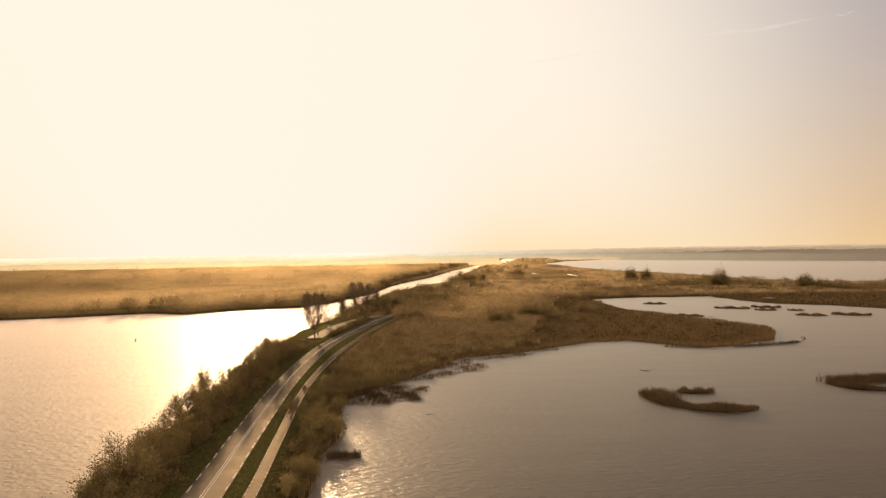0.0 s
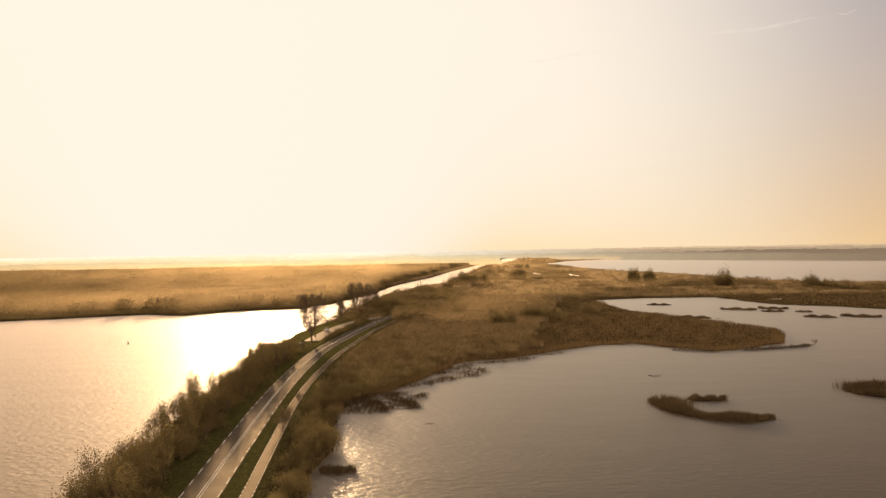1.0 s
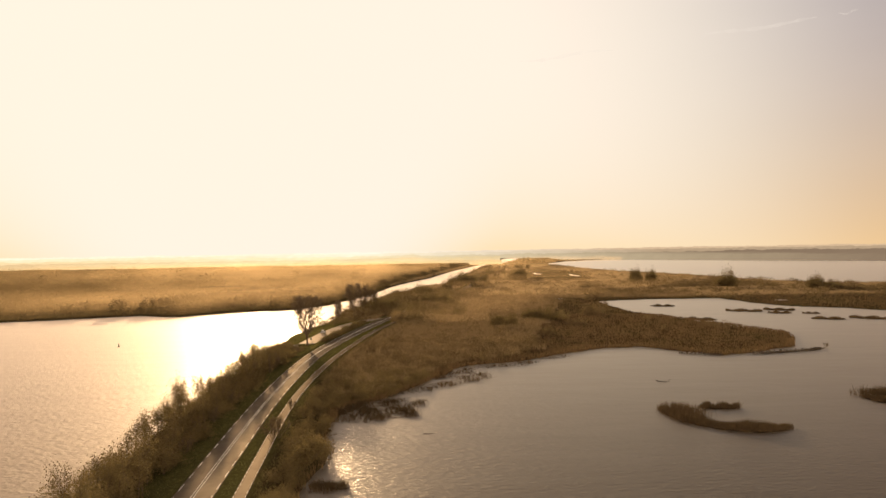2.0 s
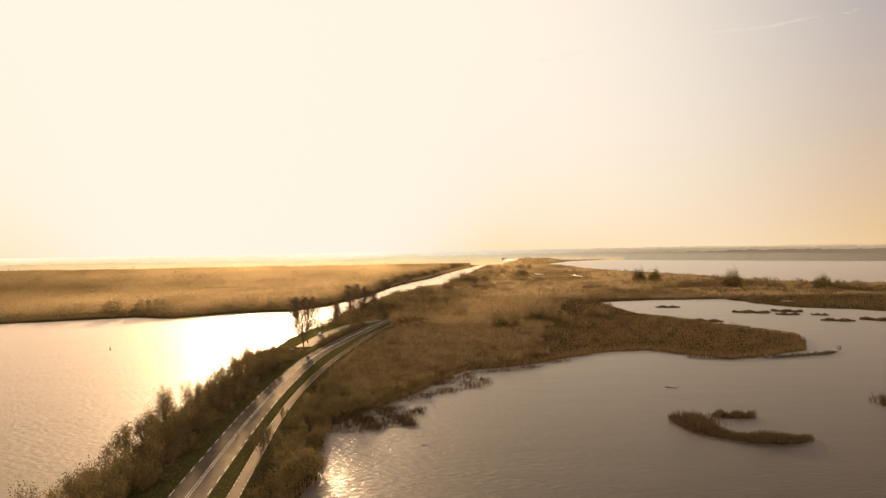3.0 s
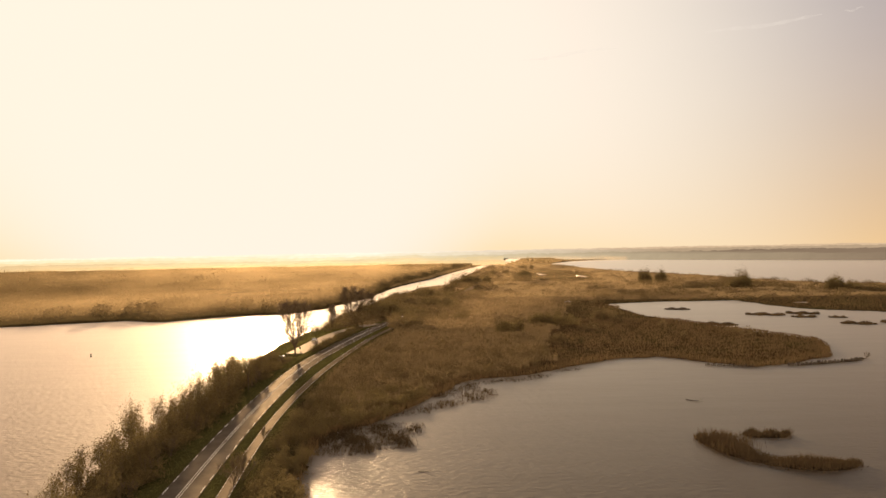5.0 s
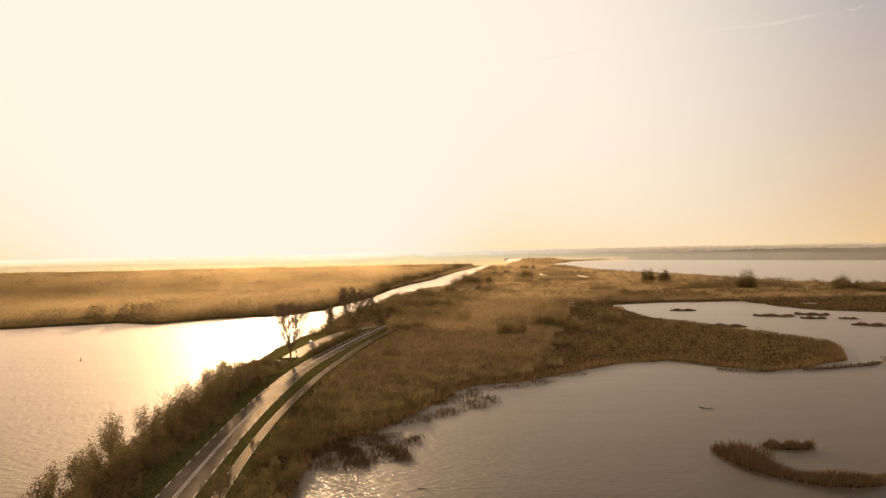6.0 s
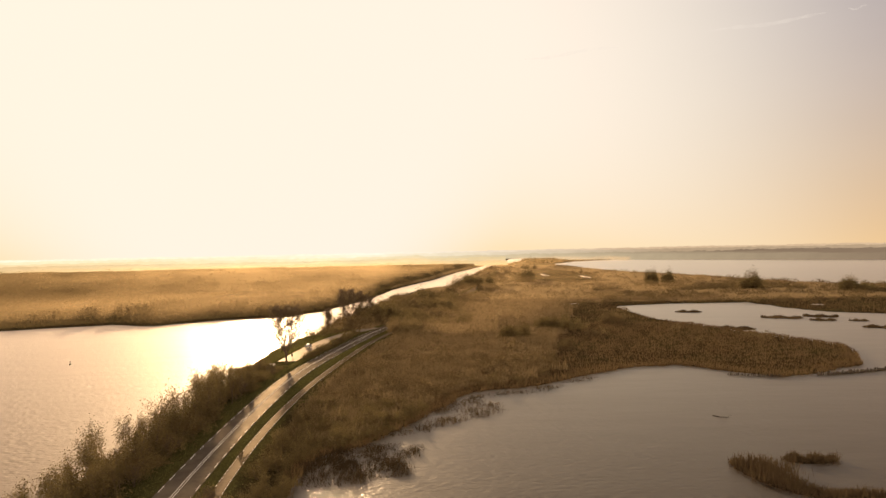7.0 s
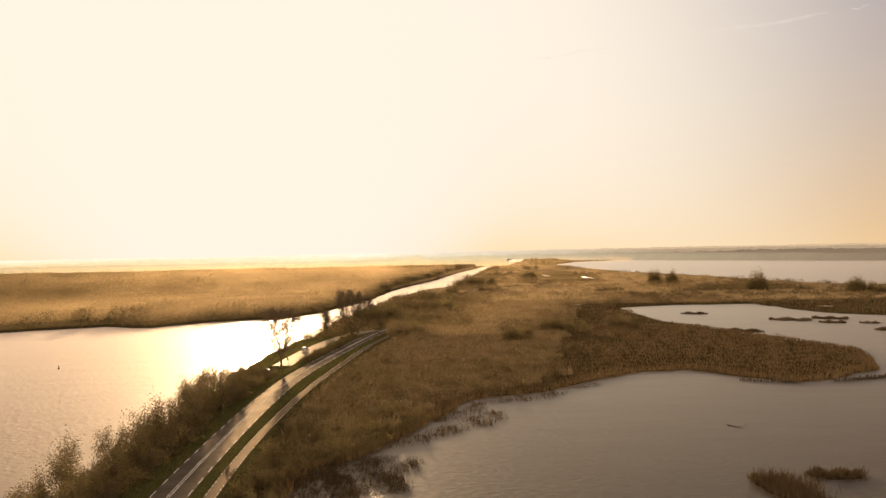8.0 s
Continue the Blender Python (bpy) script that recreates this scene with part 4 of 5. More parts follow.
def west_trees():
    """Rounded half-bare crowns of the western wood, seen over the water."""
    r = np.random.default_rng(82)
    vs, fs, base = [], [], 0
    for n, most, y0, y1, x0, tall, wide, leaf, count in ((40000, 3500, 430, 1000, -640, 7.5, 8.5, 1.0, 52), (30000, 2000, 950, 1700, -1050, 10.0, 11.0, 1.7, 30)):
        y = y0 + (y1 - y0) * r.random(n) ** 1.25
        x = r.uniform(x0, 130, n)
        k = (west_gap(x, y) > 0.4) & (np.abs(x) < 0.62 * (y + 20))
        x, y = x[k][:most], y[k][:most]
        size = r.uniform(0.75, 1.1, len(x)) * np.clip(0.95 + 0.45 * wave(x, y, 110, 6), 0.5, 1.5) * (0.55 + 0.45 * step_up(west_gap(x, y), 0, 16))
        forms = [light_bush(200 + q, count, leaf, tall, wide) for q in range(4)]
        kind = r.integers(0, 4, len(x))
        for q in range(4):
            on = kind == q
            v, f = spread(*forms[q], np.column_stack([x[on], y[on], np.full(on.sum(), 0.4)]), r.uniform(0, 6.28, on.sum()), np.stack([size[on]] * 3, 1))
            vs.append(v)
            fs.append(f + base)
            base += len(v)
    tagged(new("west_trees", mesh_arrays("west_trees", np.vstack(vs), np.vstack(fs), M_WOOD)), "half-bare brown autumn trees of the lakeside wood", "woodland", kind="stuff")


def reed_fields():
    """Brown reeds over the point of land, taller along its shore."""
    r = np.random.default_rng(77)

    def keep(x, y):
        gap = shore_gap(x, y)
        return (gap > -0.8) & (line_gap(ROAD, x, y) > 14) & ((r.random(x.shape) < 0.55 + 0.35 * wave(x, y, 14, 51)) | (gap < 4))
    x, y = scatter(105000, -20, 150, 268, 470, keep, r)
    gap = shore_gap(x, y)
    v1, f1 = blades(x, y, np.maximum(height(x, y), -0.15) - 0.05, 0.20, 0.85, r)
    k = np.repeat((1 + 0.6 * step_up(-gap, -7, -2) * (0.7 + 0.5 * wave(x, y, 12, 52))), 5)
    v1[:, 2] *= k
    x, y = scatter(42000, 60, 420, 460, 820, lambda x, y: (shore_gap(x, y) > -0.8), r)
    v2, f2 = blades(x, y, np.maximum(height(x, y), -0.15) - 0.05, 0.32, 1.0, r)
    me = mesh_arrays("reeds", np.vstack([v1, v2]), np.vstack([f1, f2 + len(v1)]), M_REED)
    tagged(new("reeds", me), "rust-brown winter reeds covering the marsh", "reeds", kind="stuff")


def shore_reeds():
    """A fringe of reeds along both banks of the dike."""
    r = np.random.default_rng(78)
    x, y = scatter(60000, -95, 5, 92, 300, lambda x, y: (np.abs(shore_gap(x, y) - 0.2) < 1.1) & (r.random(x.shape) < 0.75), r)
    x2, y2 = scatter(120000, -35, 145, 200, 345, lambda x, y: np.abs(shore_gap(x, y) - 0.4) < 1.4, r)
    x, y = np.concatenate([x, x2]), np.concatenate([y, y2])
    v, f = blades(x, y, np.maximum(height(x, y), -0.3) - 0.05, 0.14, 1.5, r)
    tagged(new("shore_reeds", mesh_arrays("shore_reeds", v, f, M_REED)), "narrow fringe of brown reeds along the banks", "reeds", kind="stuff")


def verge_grass():
    r = np.random.default_rng(79)

    def keep(x, y):
        g, b = line_gap(ROAD, x, y), line_gap(BIKE, x, y)
        return (np.abs(g) > 3.6) & (np.abs(b) > 1.6) & (g > -10.5) & (b < 6.0) & (shore_gap(x, y) > 2) & (np.abs(line_gap(BAY, x, y)) > 3.9)
    x, y = scatter(95000, -80, -22, 95, 420, keep, r)
    v, f = blades(x, y, height(x, y) - 0.02, 0.10, 0.20, r)
    x, y = scatter(60000, -86, -52, 305, 450, lambda x, y: (shore_gap(x, y) > 0.4) & (np.abs(line_gap(BAY, x, y)) > 3.6) & (line_gap(ROAD, x, y) < -5), r)
    v2, f2 = blades(x, y, height(x, y) - 0.02, 0.16, 0.45, r)
    v, f = np.vstack([v, v2]), np.vstack([f, f2 + len(v)])
    tagged(new("verge_grass", mesh_arrays("verge_grass", v, f, M_GRASS)), "short green roadside grass", "grass", kind="stuff")


def reed_islet(line, width, tall, dense, label, name="reed_islet", blade=0.10, mound=True, even=False, heads=None):
    """A patch of reeds standing in the water on a low bed of mud."""
    r = np.random.default_rng(int(abs(line[0][0] * 10 + line[0][1])))
    p = smooth_line(line, 0.5)
    n = int(len(p) * 0.5 * width * dense)
    i = r.integers(0, len(p), n)
    t = i / max(1, len(p) - 1)
    half = width / 2 * np.sqrt(np.clip(1 - (2 * t - 1) ** 6, 0.05, 1)) * (1 + 0.25 * np.sin(t * 9 + line[0][0]))
    d = np.gradient(p, axis=0)
    nrm = np.stack([d[:, 1], -d[:, 0]], 1) / np.linalg.norm(d, axis=1)[:, None]
    c = Vector((*p.mean(0), 0))
    off = r.uniform(-1, 1, n) if even else np.clip(r.normal(0, 0.48, n), -1.15, 1.15)
    q = p[i] + nrm[i] * (half * off)[:, None] + r.normal(0, 0.8 if even else 0.35, (n, 2)) - np.array(c[:2])
    if even:
        spots = 0.7 * wave(q[:, 0] + c[0], q[:, 1] + c[1], 7, 91) + 0.6 * wave(q[:, 0] + c[0], q[:, 1] + c[1], 1.6, 92) + r.normal(0, 0.5, n)
        on = spots > -0.1
        q, off, t, n = q[on], off[on], t[on], int(on.sum())
    if heads:
        p2 = smooth_line(heads[0], 0.4)
        m = int(len(p2) * 0.4 * heads[1] * dense)
        q2 = p2[r.integers(0, len(p2), m)] + r.normal(0, heads[1] * 0.24, (m, 2)) - np.array(c[:2])
        q2 = q2[wave(q2[:, 0], q2[:, 1], 11, 93) > -0.55]
        m = len(q2)
        q, off, t, n = np.vstack([q, q2]), np.concatenate([off, r.uniform(-0.6, 0.6, m)]), np.concatenate([t, np.full(m, 0.3)]), n + m
    root = new(name)
    root.location = c
    v, f = blades(q[:, 0], q[:, 1], np.full(n, -0.15), blade, tall, r)
    v[:, 2] = -0.15 + (v[:, 2] + 0.15) * np.repeat((0.45 + 0.55 * np.sqrt(np.clip(1 - off * off, 0, 1))) * (0.72 + 0.3 * np.sin(t * 14 + line[0][1]) + r.uniform(-0.12, 0.12, n)), 5)
    part("reeds", mesh_arrays("reeds", v, f, M_ISLET), root)
    if mound:
        m, k = p[::2], 7
        t = np.linspace(0, 1, len(m))
        half = width * 0.5 * np.sqrt(np.clip(1 - (2 * t - 1) ** 4, 0.02, 1))
        nn = nrm[::2]
        across = np.linspace(-1, 1, k)
        v = np.stack([np.column_stack([m + nn * (half * a)[:, None] - np.array(c[:2]), 0.16 * (1 - a * a) - 0.06 + 0.03 * np.sin(np.arange(len(m)) * 1.7 + a * 3)]) for a in across], 1).reshape(-1, 3)
        i = (np.arange(len(m) - 1)[:, None] * k + np.arange(k - 1)[None]).ravel()
        part("mud_bed", mesh_arrays("mud_bed", v, np.stack([i, i + 1, i + k + 1, i + k], 1), M_MUD, True), root, "dark wet mud")
    return tagged(root, label, "reed islet", "reed islets")


west_trees()
willow_brush()
west_shrub_row()
east_shrub_row()
east_scrub()
reed_fields()
shore_reeds()
verge_grass()

reed_islet([(47.5, 211), (50.3, 200), (54.5, 192.5), (60.5, 188.5), (66, 188.5), (70, 191)], 6.0, 2.2, 24, "crescent-shaped islet of brown reeds in the lake", heads=([(49.8, 208.5), (52.5, 203)], 7.0))
reed_islet([(57.5, 213), (61.4, 211.6), (66.5, 212.5)], 5.0, 1.7, 26, "small oval patch of brown reeds in the lake")
reed_islet([(102.5, 224), (104.5, 217.5), (109, 213), (118, 212.5), (124, 216.5), (127, 224)], 6.0, 1.8, 22, "oval islet of brown reeds round small pools", heads=([(105.5, 226), (110, 225.5), (115, 227), (121, 228), (126, 225)], 10))
reed_islet([(-26.2, 150.8), (-23.4, 149.6), (-20.8, 151.2)], 5.0, 1.4, 26, "small clump of reeds in open water by the bank", mound=False)
for line, width, tall, dense in (
        ([(-33, 214), (-27, 208), (-21, 208), (-14, 212)], 15, 1.3, 24.0), ([(-31, 226), (-24, 222), (-17, 221), (-12, 219)], 13, 1.2, 18.0), ([(-33, 207), (-29, 213), (-27, 222)], 9, 1.5, 18.0),
        ([(-31, 203), (-25, 202), (-19, 203)], 6, 1.3, 8.0), ([(-11, 244), (-5, 250), (2, 258), (5, 268)], 7, 1.3, 13.0), ([(-9, 258), (-3, 266), (1, 278)], 7, 1.3, 12.0), ([(-18, 236), (-10, 243)], 6, 1.2, 12.0),
        ([(3, 280), (10, 283), (17, 286), (25, 294)], 5, 1.2, 12.0), ([(27, 299), (32, 302), (37, 307)], 3.5, 1.2, 12.0)):
    reed_islet(line, width, tall, dense, "thin bed of reeds standing in shallow water", "reed_bed", 0.07, mound=False, even=True)
for line, width in (([(156, 492), (164, 491), (173, 483)], 13), ([(180, 497), (187, 493), (194, 488)], 12), ([(174, 474), (180, 472), (185, 470)], 10), ([(191, 468), (198, 464)], 6),
                    ([(183, 438), (189, 434), (195, 429)], 11), ([(204, 440), (211, 433), (218, 427)], 13), ([(117, 444), (124, 440), (131, 434)], 12), ([(122, 538), (130, 535), (136, 534)], 11)):
    reed_islet(line, width, 1.5, 7, "flat brown islet of reeds in the pond", "pond_islet", 0.3)


# ---------------------------------------------------------------- single trees
for x, y, kind, s, turn in ((-65.0, 336.0, 0, 1.0, 20), (-69.5, 440, 1, 1.05, 80), (-66.5, 478, 2, 1.05, 140), (-62.5, 491, 2, 0.95, 300), (-59, 510, 1, 1.2, 10)):
    plant("bare_tree", BARE_KINDS[kind], sized(x, y, s, turn), "tall almost leafless tree on the grassy bank", "tree", "bare trees by the bay")
for y in range(346, 427, 5):
    for x in ((-60.6, -59.0) if 350 < y < 410 else (-59.8,)):
        plant("hedge_bush", BUSH_KINDS[(y + int(x)) % 4], sized(x + 0.075 * (y - 350), y + 2 * (x > -60), 0.75 + 0.12 * math.sin(y * 1.3), y * 37), "low brown bush between parking bay and road", "bush", "bushes by the bay")
for x, y, s in ((-73, 335, 0.5), (-77, 330, 0.55), (-70, 331, 0.45), (-74, 326, 0.6)):
    plant("bush", BUSH_KINDS[int(y) % 4], sized(x, y, s, y * 37), "small bush on the grassy bank", "bush", "lakeside bushes")


def dike_trees():
    """Bushes and trees on the strip between canal, road and lake, further off."""
    def keep(x, y):
        return (shore_gap(x, y) > 2) & (np.abs(line_gap(ROAD, x, y)) > 5.8) & (line_gap(ROAD, x, y) < 24) & (line_gap(BIKE, x, y) ** 2 > 9) & (line_gap(BAY, x, y) ** 2 > 25)
    x, y = scatter(6000, -85, 30, 432, 720, keep, rng)
    for a, b in thinned(x, y, 4.4, 190):
        plant("bank_bush", SCRUB_KINDS[rng.integers(0, 3)] if rng.random() < 0.75 else BUSH_KINDS[rng.integers(0, 4)], sized(a, b, rng.uniform(0.8, 1.5), rng.uniform(0, 360)),
              "brown-green bush on the dike beside the canal", "bush", "bushes on the dike")
    x, y = scatter(4000, -80, 0, 436, 640, lambda x, y: keep(x, y) & (np.abs(line_gap(ROAD, x, y)) < 17), rng)
    for a, b in thinned(x, y, 4.5, 95):
        s = rng.uniform(1.5, 2.2) * (1.0 + 0.2 * float(step_up(np.array([b]), 455, 500)[0]) * float(line_gap(ROAD, np.array([a]), np.array([b]))[0] < 0))
        plant("roadside_tree", (BUSH_KINDS if rng.random() < 0.4 else SCRUB_KINDS)[rng.integers(0, 3)], sized(a, b, s, rng.uniform(0, 360)), "bushy brown tree close beside the road", "tree", "trees beside the road")
    x, y = scatter(6000, -60, 160, 640, 1500, lambda x, y: (shore_gap(x, y) > 1.5) & (np.abs(line_gap(ROAD, x, y)) > 5.5) & (np.abs(line_gap(ROAD, x, y)) < 24), rng)
    for a, b in thinned(x, y, 8.0, 110):
        s = rng.uniform(0.9, 1.9) * (1 + 0.4 * float(wave(np.array([a]), np.array([b]), 60, 47)[0]))
        plant("dike_tree", SCRUB_KINDS[rng.integers(0, 3)], sized(a, b, s * 1.1, rng.uniform(0, 360), s * 1.2), "bushy hazy tree along the far dike road", "tree", "trees along the far road")
    for x, y, wide, n, tall in ((0, 830, 30, 14, 14), (58, 945, 24, 12, 15), (34, 1095, 26, 10, 10), (100, 1450, 40, 7, 11), (172, 1950, 60, 9, 14), (-34, 436, 8, 6, 6.5), (-38, 446, 5, 5, 7.5), (-30, 470, 10, 7, 8.5), (-14, 520, 16, 6, 8), (40, 444, 15, 12, 8), (17, 401, 14, 11, 7), (36, 369, 10, 6, 4.5), (-6, 470, 14, 9, 7), (72, 470, 12, 7, 5),
                                (40, 464, 12, 5, 5), (238, 737, 14, 8, 15), (177, 842, 8, 6, 14.5), (194, 846, 7, 6, 14.5), (296, 690, 12, 7, 11), (312, 690, 16, 7, 9), (156, 1200, 40, 7, 6), (120, 760, 26, 7, 6)):
        for _ in range(n):
            a, b = x + rng.normal(0, wide / 4), y + rng.normal(0, wide / 4)
            kind, s = (BUSH_KINDS[rng.integers(0, 3)], tall / 5.0) if tall > 6.6 else (SCRUB_KINDS[rng.integers(0, 3)], tall / 3.8)
            s *= rng.uniform(0.75, 1.15)
            plant("marsh_tree", kind, sized(a, b, s * 0.7, rng.uniform(0, 360), s), "round leafy tree standing on the marsh", "tree", "marsh trees")


dike_trees()


# ---------------------------------------------------------------- small things
def box_mesh(name, sx, sy, sz, mat, bevel=0.02, at=(0, 0, 0)):
    bm = bmesh.new()
    bmesh.ops.create_cube(bm, size=1.0)
    for v in bm.verts:
        v.co = Vector((v.co.x * sx + at[0], v.co.y * sy + at[1], v.co.z * sz + at[2]))
    bmesh.ops.bevel(bm, geom=bm.edges[:], offset=bevel, segments=2, affect="EDGES")
    me = bpy.data.meshes.new(name)
    bm.to_mesh(me)
    bm.free()
    me.materials.append(mat)
    return me


def rod_mesh(name, r0, r1, z0, z1, mat, sides=10):
    bm = bmesh.new()
    bmesh.ops.create_cone(bm, cap_ends=True, segments=sides, radius1=r0, radius2=r1, depth=z1 - z0, matrix=Matrix.Translation((0, 0, (z0 + z1) / 2)))
    me = bpy.data.meshes.new(name)
    bm.to_mesh(me)
    bm.free()
    me.materials.append(mat)
    return me


def make_car(m):
    """A small estate car: shaped body, glazed cabin, four wheels, lamps."""
    car = new("parked_car")
    side = [(-2.1, 0.35), (-2.15, 0.85), (-2.05, 1.02), (-0.9, 1.0), (0.95, 0.98), (1.9, 0.82), (2.1, 0.62), (2.1, 0.35)]
    top = [(-2.0, 1.0), (-1.75, 1.48), (-0.2, 1.52), (0.35, 1.42), (1.05, 0.98)]

    def extrude(name, outline, half, inset, mat):
        bm = bmesh.new()
        rows = []
        for sx in (-1, 1):
            rows.append([bm.verts.new((sx * (half - inset * max(0, (z - 1.0))), y, z)) for y, z in outline])
        n = len(outline)
        bm.faces.new(rows[0])
        bm.faces.new(rows[1][::-1])
        for i in range(n):
            bm.faces.new((rows[0][i], rows[1][i], rows[1][(i + 1) % n], rows[0][(i + 1) % n]))
        bmesh.ops.recalc_face_normals(bm, faces=bm.faces[:])
        bmesh.ops.bevel(bm, geom=bm.edges[:], offset=0.05, segments=2, affect="EDGES")
        me = bpy.data.meshes.new(name)
        bm.to_mesh(me)
        bm.free()
        me.materials.append(mat)
        return me

    part("body", extrude("car_body", side, 0.88, 0.0, M_CAR), car)
    part("cabin_glass", extrude("car_cabin", top, 0.80, 0.22, M_GLASS), car, "dark tinted windows")
    part("roof", box_mesh("car_roof", 1.28, 1.5, 0.05, M_CAR, 0.02, (0, -0.95, 1.53)), car)
    tyre = rod_mesh("tyre", 0.32, 0.32, -0.1, 0.1, M_RUBBER, 18)
    rim = rod_mesh("rim", 0.2, 0.19, -0.108, 0.108, M_METAL, 12)
    for x in (-0.8, 0.8):
        for y in (-1.35, 1.35):
            w = part("wheel", tyre, car, "black rubber tyre")
            w.matrix_local = pose(x, y, 0.32, 0, 90, 0)
            part("rim", rim, w, "grey metal rim")
    for x in (-0.68, 0.68):
        part("tail_lamp", box_mesh("tail_lamp", 0.22, 0.06, 0.16, M_RED, 0.015, (x, -2.15, 0.82)), car, "red tail lamp")
        part("headlamp", box_mesh("headlamp", 0.3, 0.06, 0.13, M_METAL, 0.015, (x, 2.07, 0.72)), car, "clear headlamp")
    part("bumper", box_mesh("bumper", 1.7, 0.12, 0.2, M_RUBBER, 0.03, (0, -2.16, 0.48)), car, "dark bumper")
    car.matrix_world = m
    return tagged(car, "small grey car parked in the lakeside bay", "car")


make_car(pose(-66.6, 381, ROAD_Z + 0.03, 0, 0, -2))


def make_bin(m):
    root = new("litter_bin")
    part("post", rod_mesh("bin_post", 0.06, 0.06, -0.3, 0.7, M_METAL), root)
    part("container", rod_mesh("bin_body", 0.28, 0.34, 0.5, 1.35, M_BUOY, 14), root, "dark green container")
    part("lid", rod_mesh("bin_lid", 0.37, 0.2, 1.35, 1.5, M_BUOY, 14), root)
    root.matrix_world = m
    return tagged(root, "dark green litter bin on a post by the bay", "litter bin")


make_bin(pose(-66.4, 351, ROAD_Z))


def make_bench(m):
    root = new("bench")
    for k in range(3):
        part("seat_board", box_mesh("seat_board", 2.4, 0.16, 0.05, M_PALE, 0.01, (0, -0.2 + 0.2 * k, 0.46)), root)
    for k in range(2):
        part("back_board", box_mesh("back_board", 2.4, 0.05, 0.15, M_PALE, 0.01, (0, 0.32 + 0.03 * k, 0.66 + 0.22 * k)), root)
    for x in (-0.9, 0.9):
        part("leg", box_mesh("bench_leg", 0.09, 0.5, 0.75, M_POST, 0.01, (x, 0.02, 0.08)), root, "dark wooden leg")
    root.matrix_world = m
    return tagged(root, "pale wooden bench on the grass by the bay", "bench")


make_bench(pose(-68.5, 331, ground_z(-68.5, 331), 0, 0, 165))


def groyne(line, step, tall, label):
    """A row of old posts across shallow water."""
    root = new("post_row")
    post = [rod_mesh("post", 0.24, 0.20, -1.0, tall * k, M_POST, 8) for k in (0.8, 1.0, 1.25)]
    p = smooth_line(line, step)
    root.location = (*p[0], 0)
    for a, b in p:
        ob = part("post", post[rng.integers(0, 3)], root)
        ob.matrix_local = pose(a - p[0][0] + rng.normal(0, 0.05), b - p[0][1] + rng.normal(0, 0.08), 0, rng.normal(0, 4), rng.normal(0, 4), rng.uniform(0, 360))
    return tagged(root, label, "post row", "old post rows")


groyne([(103.7, 305.0), (107, 305.2), (113.2, 307.5), (120.6, 310), (128, 313), (133, 316)], 0.55, 0.95, "row of dark weathered posts across shallow water")
groyne([(78, 308), (85.4, 304.8), (92, 302.6)], 0.6, 0.7, "row of dark weathered posts along the reed shore")
reed_islet([(108, 305.8), (113.2, 307.6), (120.6, 310.2), (128, 313.2), (131, 315), (135.5, 319)], 2.0, 0.7, 14, "narrow muddy bank along the row of posts", "mud_islet")
plant("bare_shrub", TWIG_KINDS[1], pose(136.3, 320.5, 0, 0, 35, 40) @ Matrix.Diagonal((0.45, 0.45, 0.55, 1)), "bare shrub leaning over the end of the posts", "shrub")


def floating_branch(m):
    r = np.random.default_rng(5)
    segs, tips = [], []
    limbs(r, (0, 0, 0), (1, 0.1, 0.02), 3.4, 0.14, 1, 3, 0.35, 0.05, segs, tips, 0.08)
    v, f = tubes(segs, 6)
    ob = new("floating_branch", mesh_arrays("floating_branch", v, f, M_POST))
    ob.matrix_world = m
    return tagged(ob, "dark dead branch floating in the lake", "branch")


floating_branch(pose(55.8, 251, 0.08, 0, 0, -55))
floating_branch(pose(-9.5, 188, 0.05, 0, 0, -10) @ Matrix.Diagonal((0.5, 0.5, 0.5, 1)))


def make_buoy(m):
    root = new("buoy")
    part("float", rod_mesh("buoy_float", 0.5, 0.42, -0.3, 0.45, M_BUOY, 14), root)
    part("mast", rod_mesh("buoy_mast", 0.2, 0.12, 0.45, 1.3, M_BUOY, 10), root)
    part("top_mark", rod_mesh("buoy_top", 0.3, 0.05, 1.3, 1.75, M_BUOY, 10), root, "dark conical top mark")
    root.matrix_world = m
    return tagged(root, "small dark channel buoy floating in the lake", "buoy")


make_buoy(pose(-150.6, 353, 0) @ Matrix.Diagonal((0.7, 0.7, 0.8, 1)))


def ditch(x, y, long, wide, turn):
    """Open water in a shallow ditch between the reeds."""
    n = 20
    a = np.linspace(0, 2 * math.pi, n, endpoint=False)
    r = 1 + 0.16 * np.sin(a * 3 + x) + 0.1 * np.sin(a * 5 + y)
    v = np.column_stack([np.cos(a) * r * wide / 2, np.sin(a) * r * long / 2, np.zeros(n)])
    rim = np.column_stack([v[:, :2] * 1.12, np.full(n, -0.35)])
    bm = bmesh.new()
    top = [bm.verts.new(p) for p in v]
    low = [bm.verts.new(p) for p in rim]
    bm.faces.new(top)
    for i in range(n):
        bm.faces.new((low[i], low[(i + 1) % n], top[(i + 1) % n], top[i]))
    me = bpy.data.meshes.new("ditch")
    bm.to_mesh(me)
    bm.free()
    me.materials.append(M_WATER)
    ob = new("ditch", me)
    ob.matrix_world = pose(x, y, ground_z(x, y) + 0.18, 0, 0, turn)
    return tagged(ob, "small open ditch shining between the fields", "ditch", "ditches", "structure")


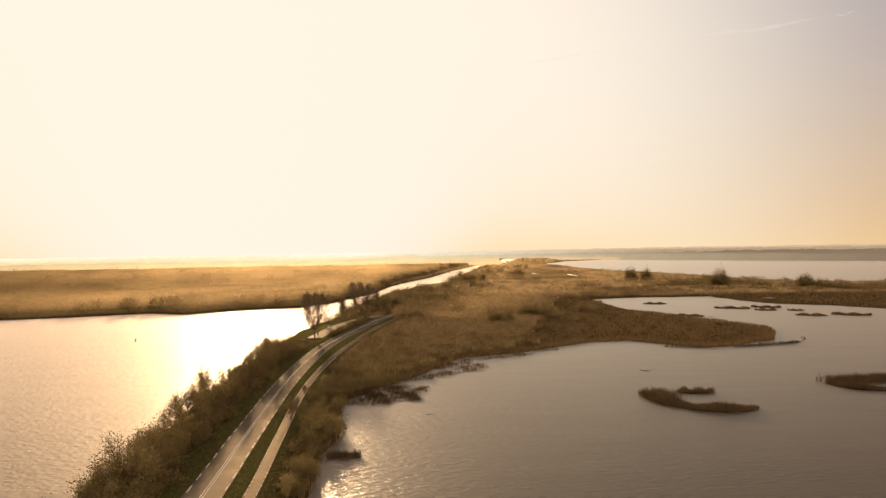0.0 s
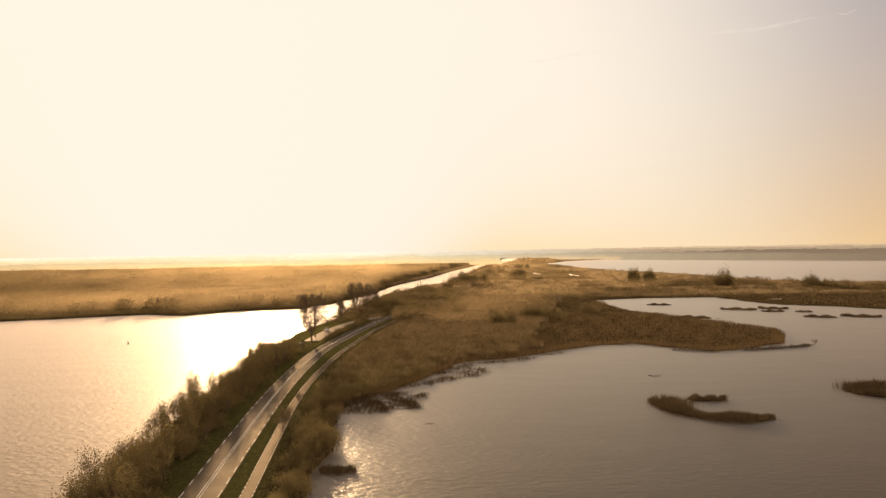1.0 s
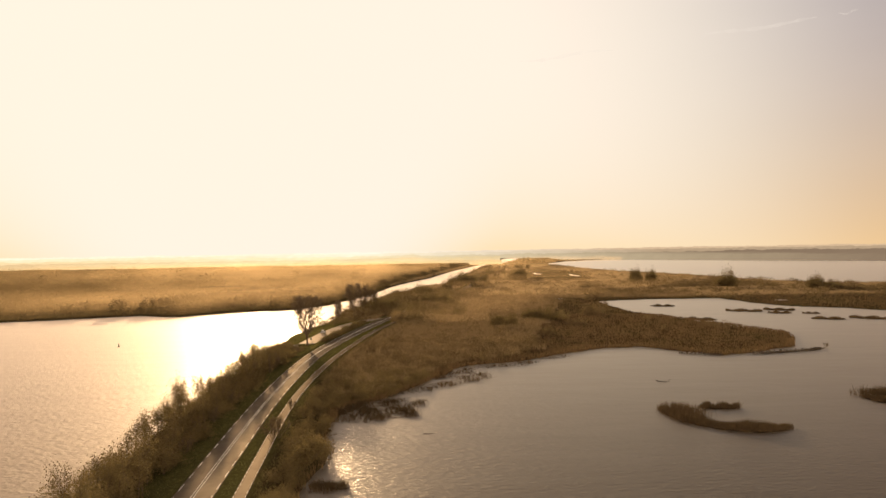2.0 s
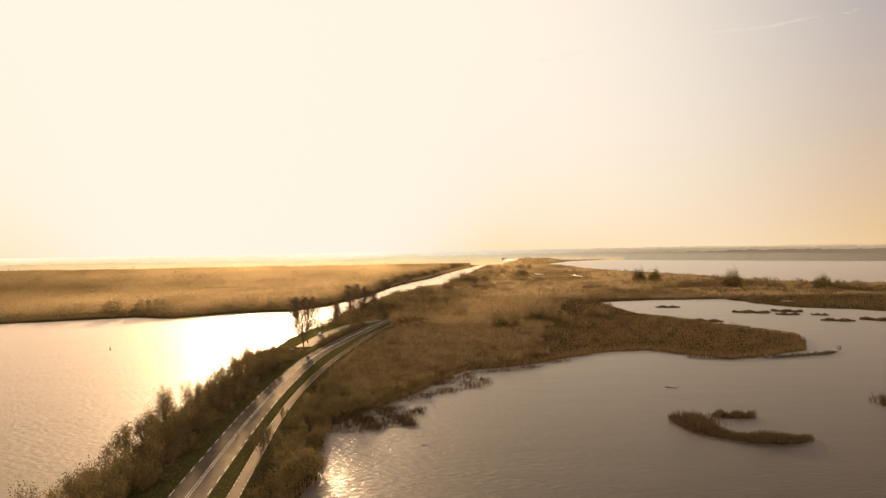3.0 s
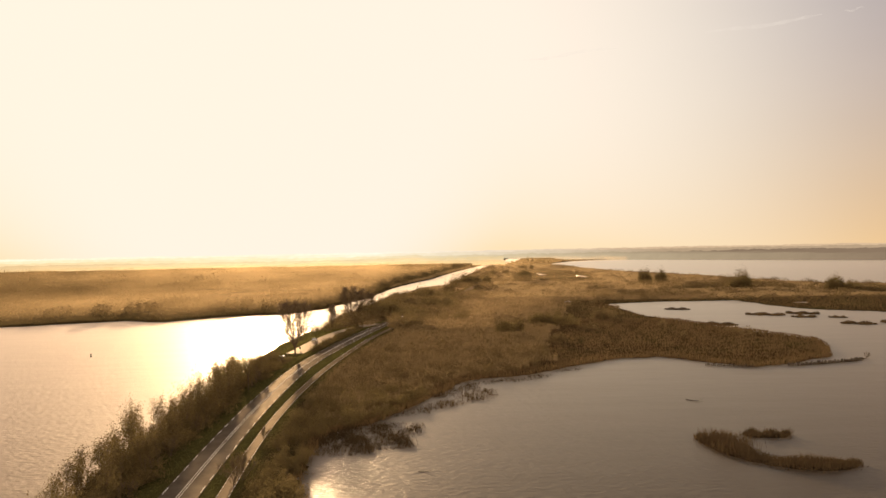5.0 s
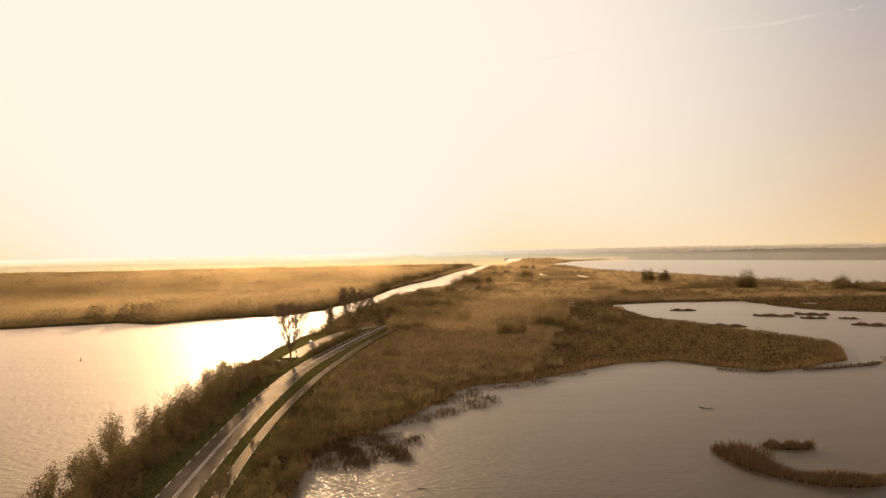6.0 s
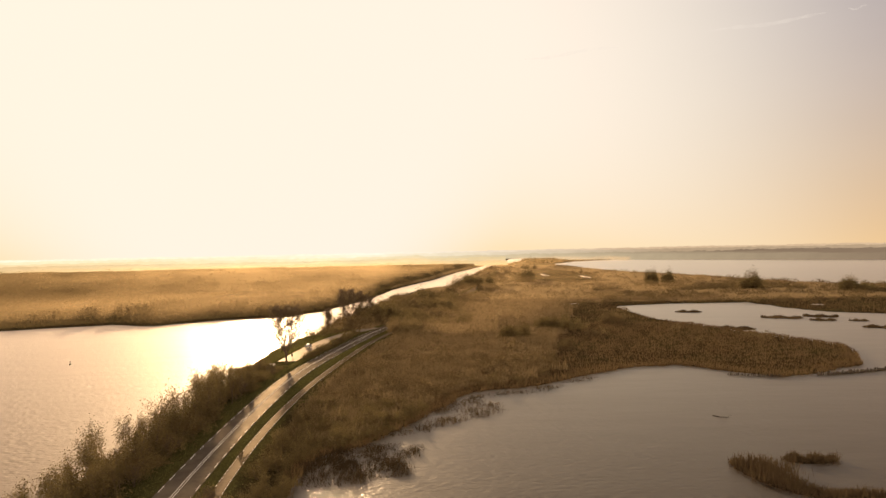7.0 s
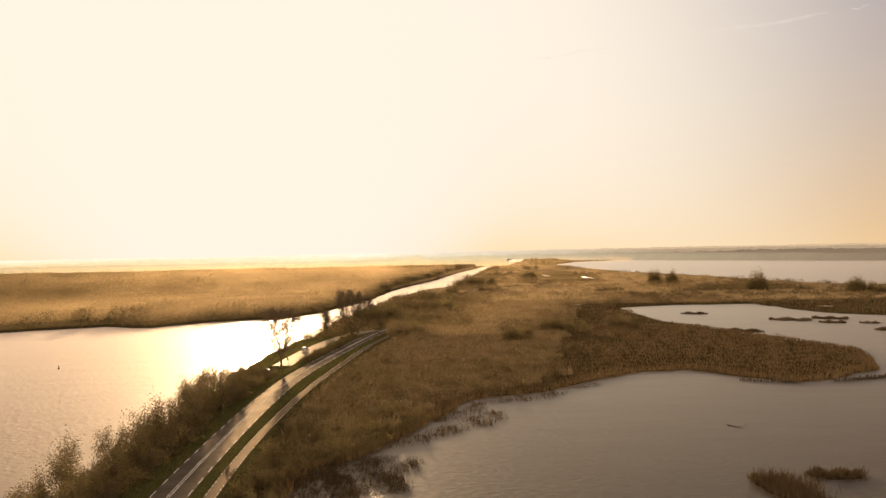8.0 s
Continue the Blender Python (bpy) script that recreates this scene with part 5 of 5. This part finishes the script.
for row in ((103.5, 1185, 60, 4, 2), (108, 1160, 26, 3, 4), (148, 1085, 70, 4, 3), (66, 607, 16, 7, -70), (60, 610, 12, 5, -70), (45, 678, 10, 4, -60), (215, 560, 8, 4, 60)):
    ditch(*row)


def contrail_material():
    m, nt, n, l = material("contrail_glow")
    co = n("ShaderNodeTexCoord").outputs["Object"]
    e, t, sh = n("ShaderNodeEmission"), n("ShaderNodeBsdfTransparent"), n("ShaderNodeMixShader")
    # the trail's sunlit paleness is given as its own emission
    e.inputs[0].default_value = (0.36, 0.32, 0.28, 1)
    fac = ramp(nt, noise_node(nt, 0.02, 4, 0.6, co), (0.35, (0.02, 0.02, 0.02)), (0.7, (0.24, 0.24, 0.24)))
    l(fac, sh.inputs[0])
    l(t.outputs[0], sh.inputs[1])
    l(e.outputs[0], sh.inputs[2])
    l(sh.outputs[0], n("ShaderNodeOutputMaterial").inputs["Surface"])
    return m


M_TRAIL = contrail_material()


def contrail(a, b, thick, seed):
    """An old vapour trail high up: a thin uneven tube."""
    r = np.random.default_rng(seed)
    a, b = np.array(a, float), np.array(b, float)
    n, k = 40, 8
    t = np.linspace(0, 1, n)
    mid = a + (b - a) * t[:, None] + np.column_stack([np.zeros(n), np.zeros(n), 6 * np.sin(t * 7 + seed)])
    rad = thick * np.sin(np.clip(t, 0.02, 0.98) * math.pi) ** 0.5 * (1 + 0.25 * np.sin(t * 31) + r.normal(0, 0.1, n))
    ang = np.arange(k) / k * 2 * math.pi
    v = mid[:, None] + np.stack([np.zeros((n, k)), np.cos(ang)[None] * rad[:, None], np.sin(ang)[None] * rad[:, None]], -1)
    i = np.arange(n - 1)[:, None] * k + np.arange(k)[None]
    j = np.arange(n - 1)[:, None] * k + (np.arange(k)[None] + 1) % k
    f = np.stack([i.ravel(), j.ravel(), j.ravel() + k, i.ravel() + k], 1)
    tagged(new("contrail", mesh_arrays("contrail", v.reshape(-1, 3), f, M_TRAIL, True)), "thin pale vapour trail high in the sky", "contrail", kind="structure")


contrail((1213, 4000, 1094), (1783, 4000, 1167), 9, 1)
contrail((1890, 4000, 1186), (1990, 4000, 1200), 4, 2)
contrail((294, 4000, 985), (762, 4000, 1034), 8, 3)
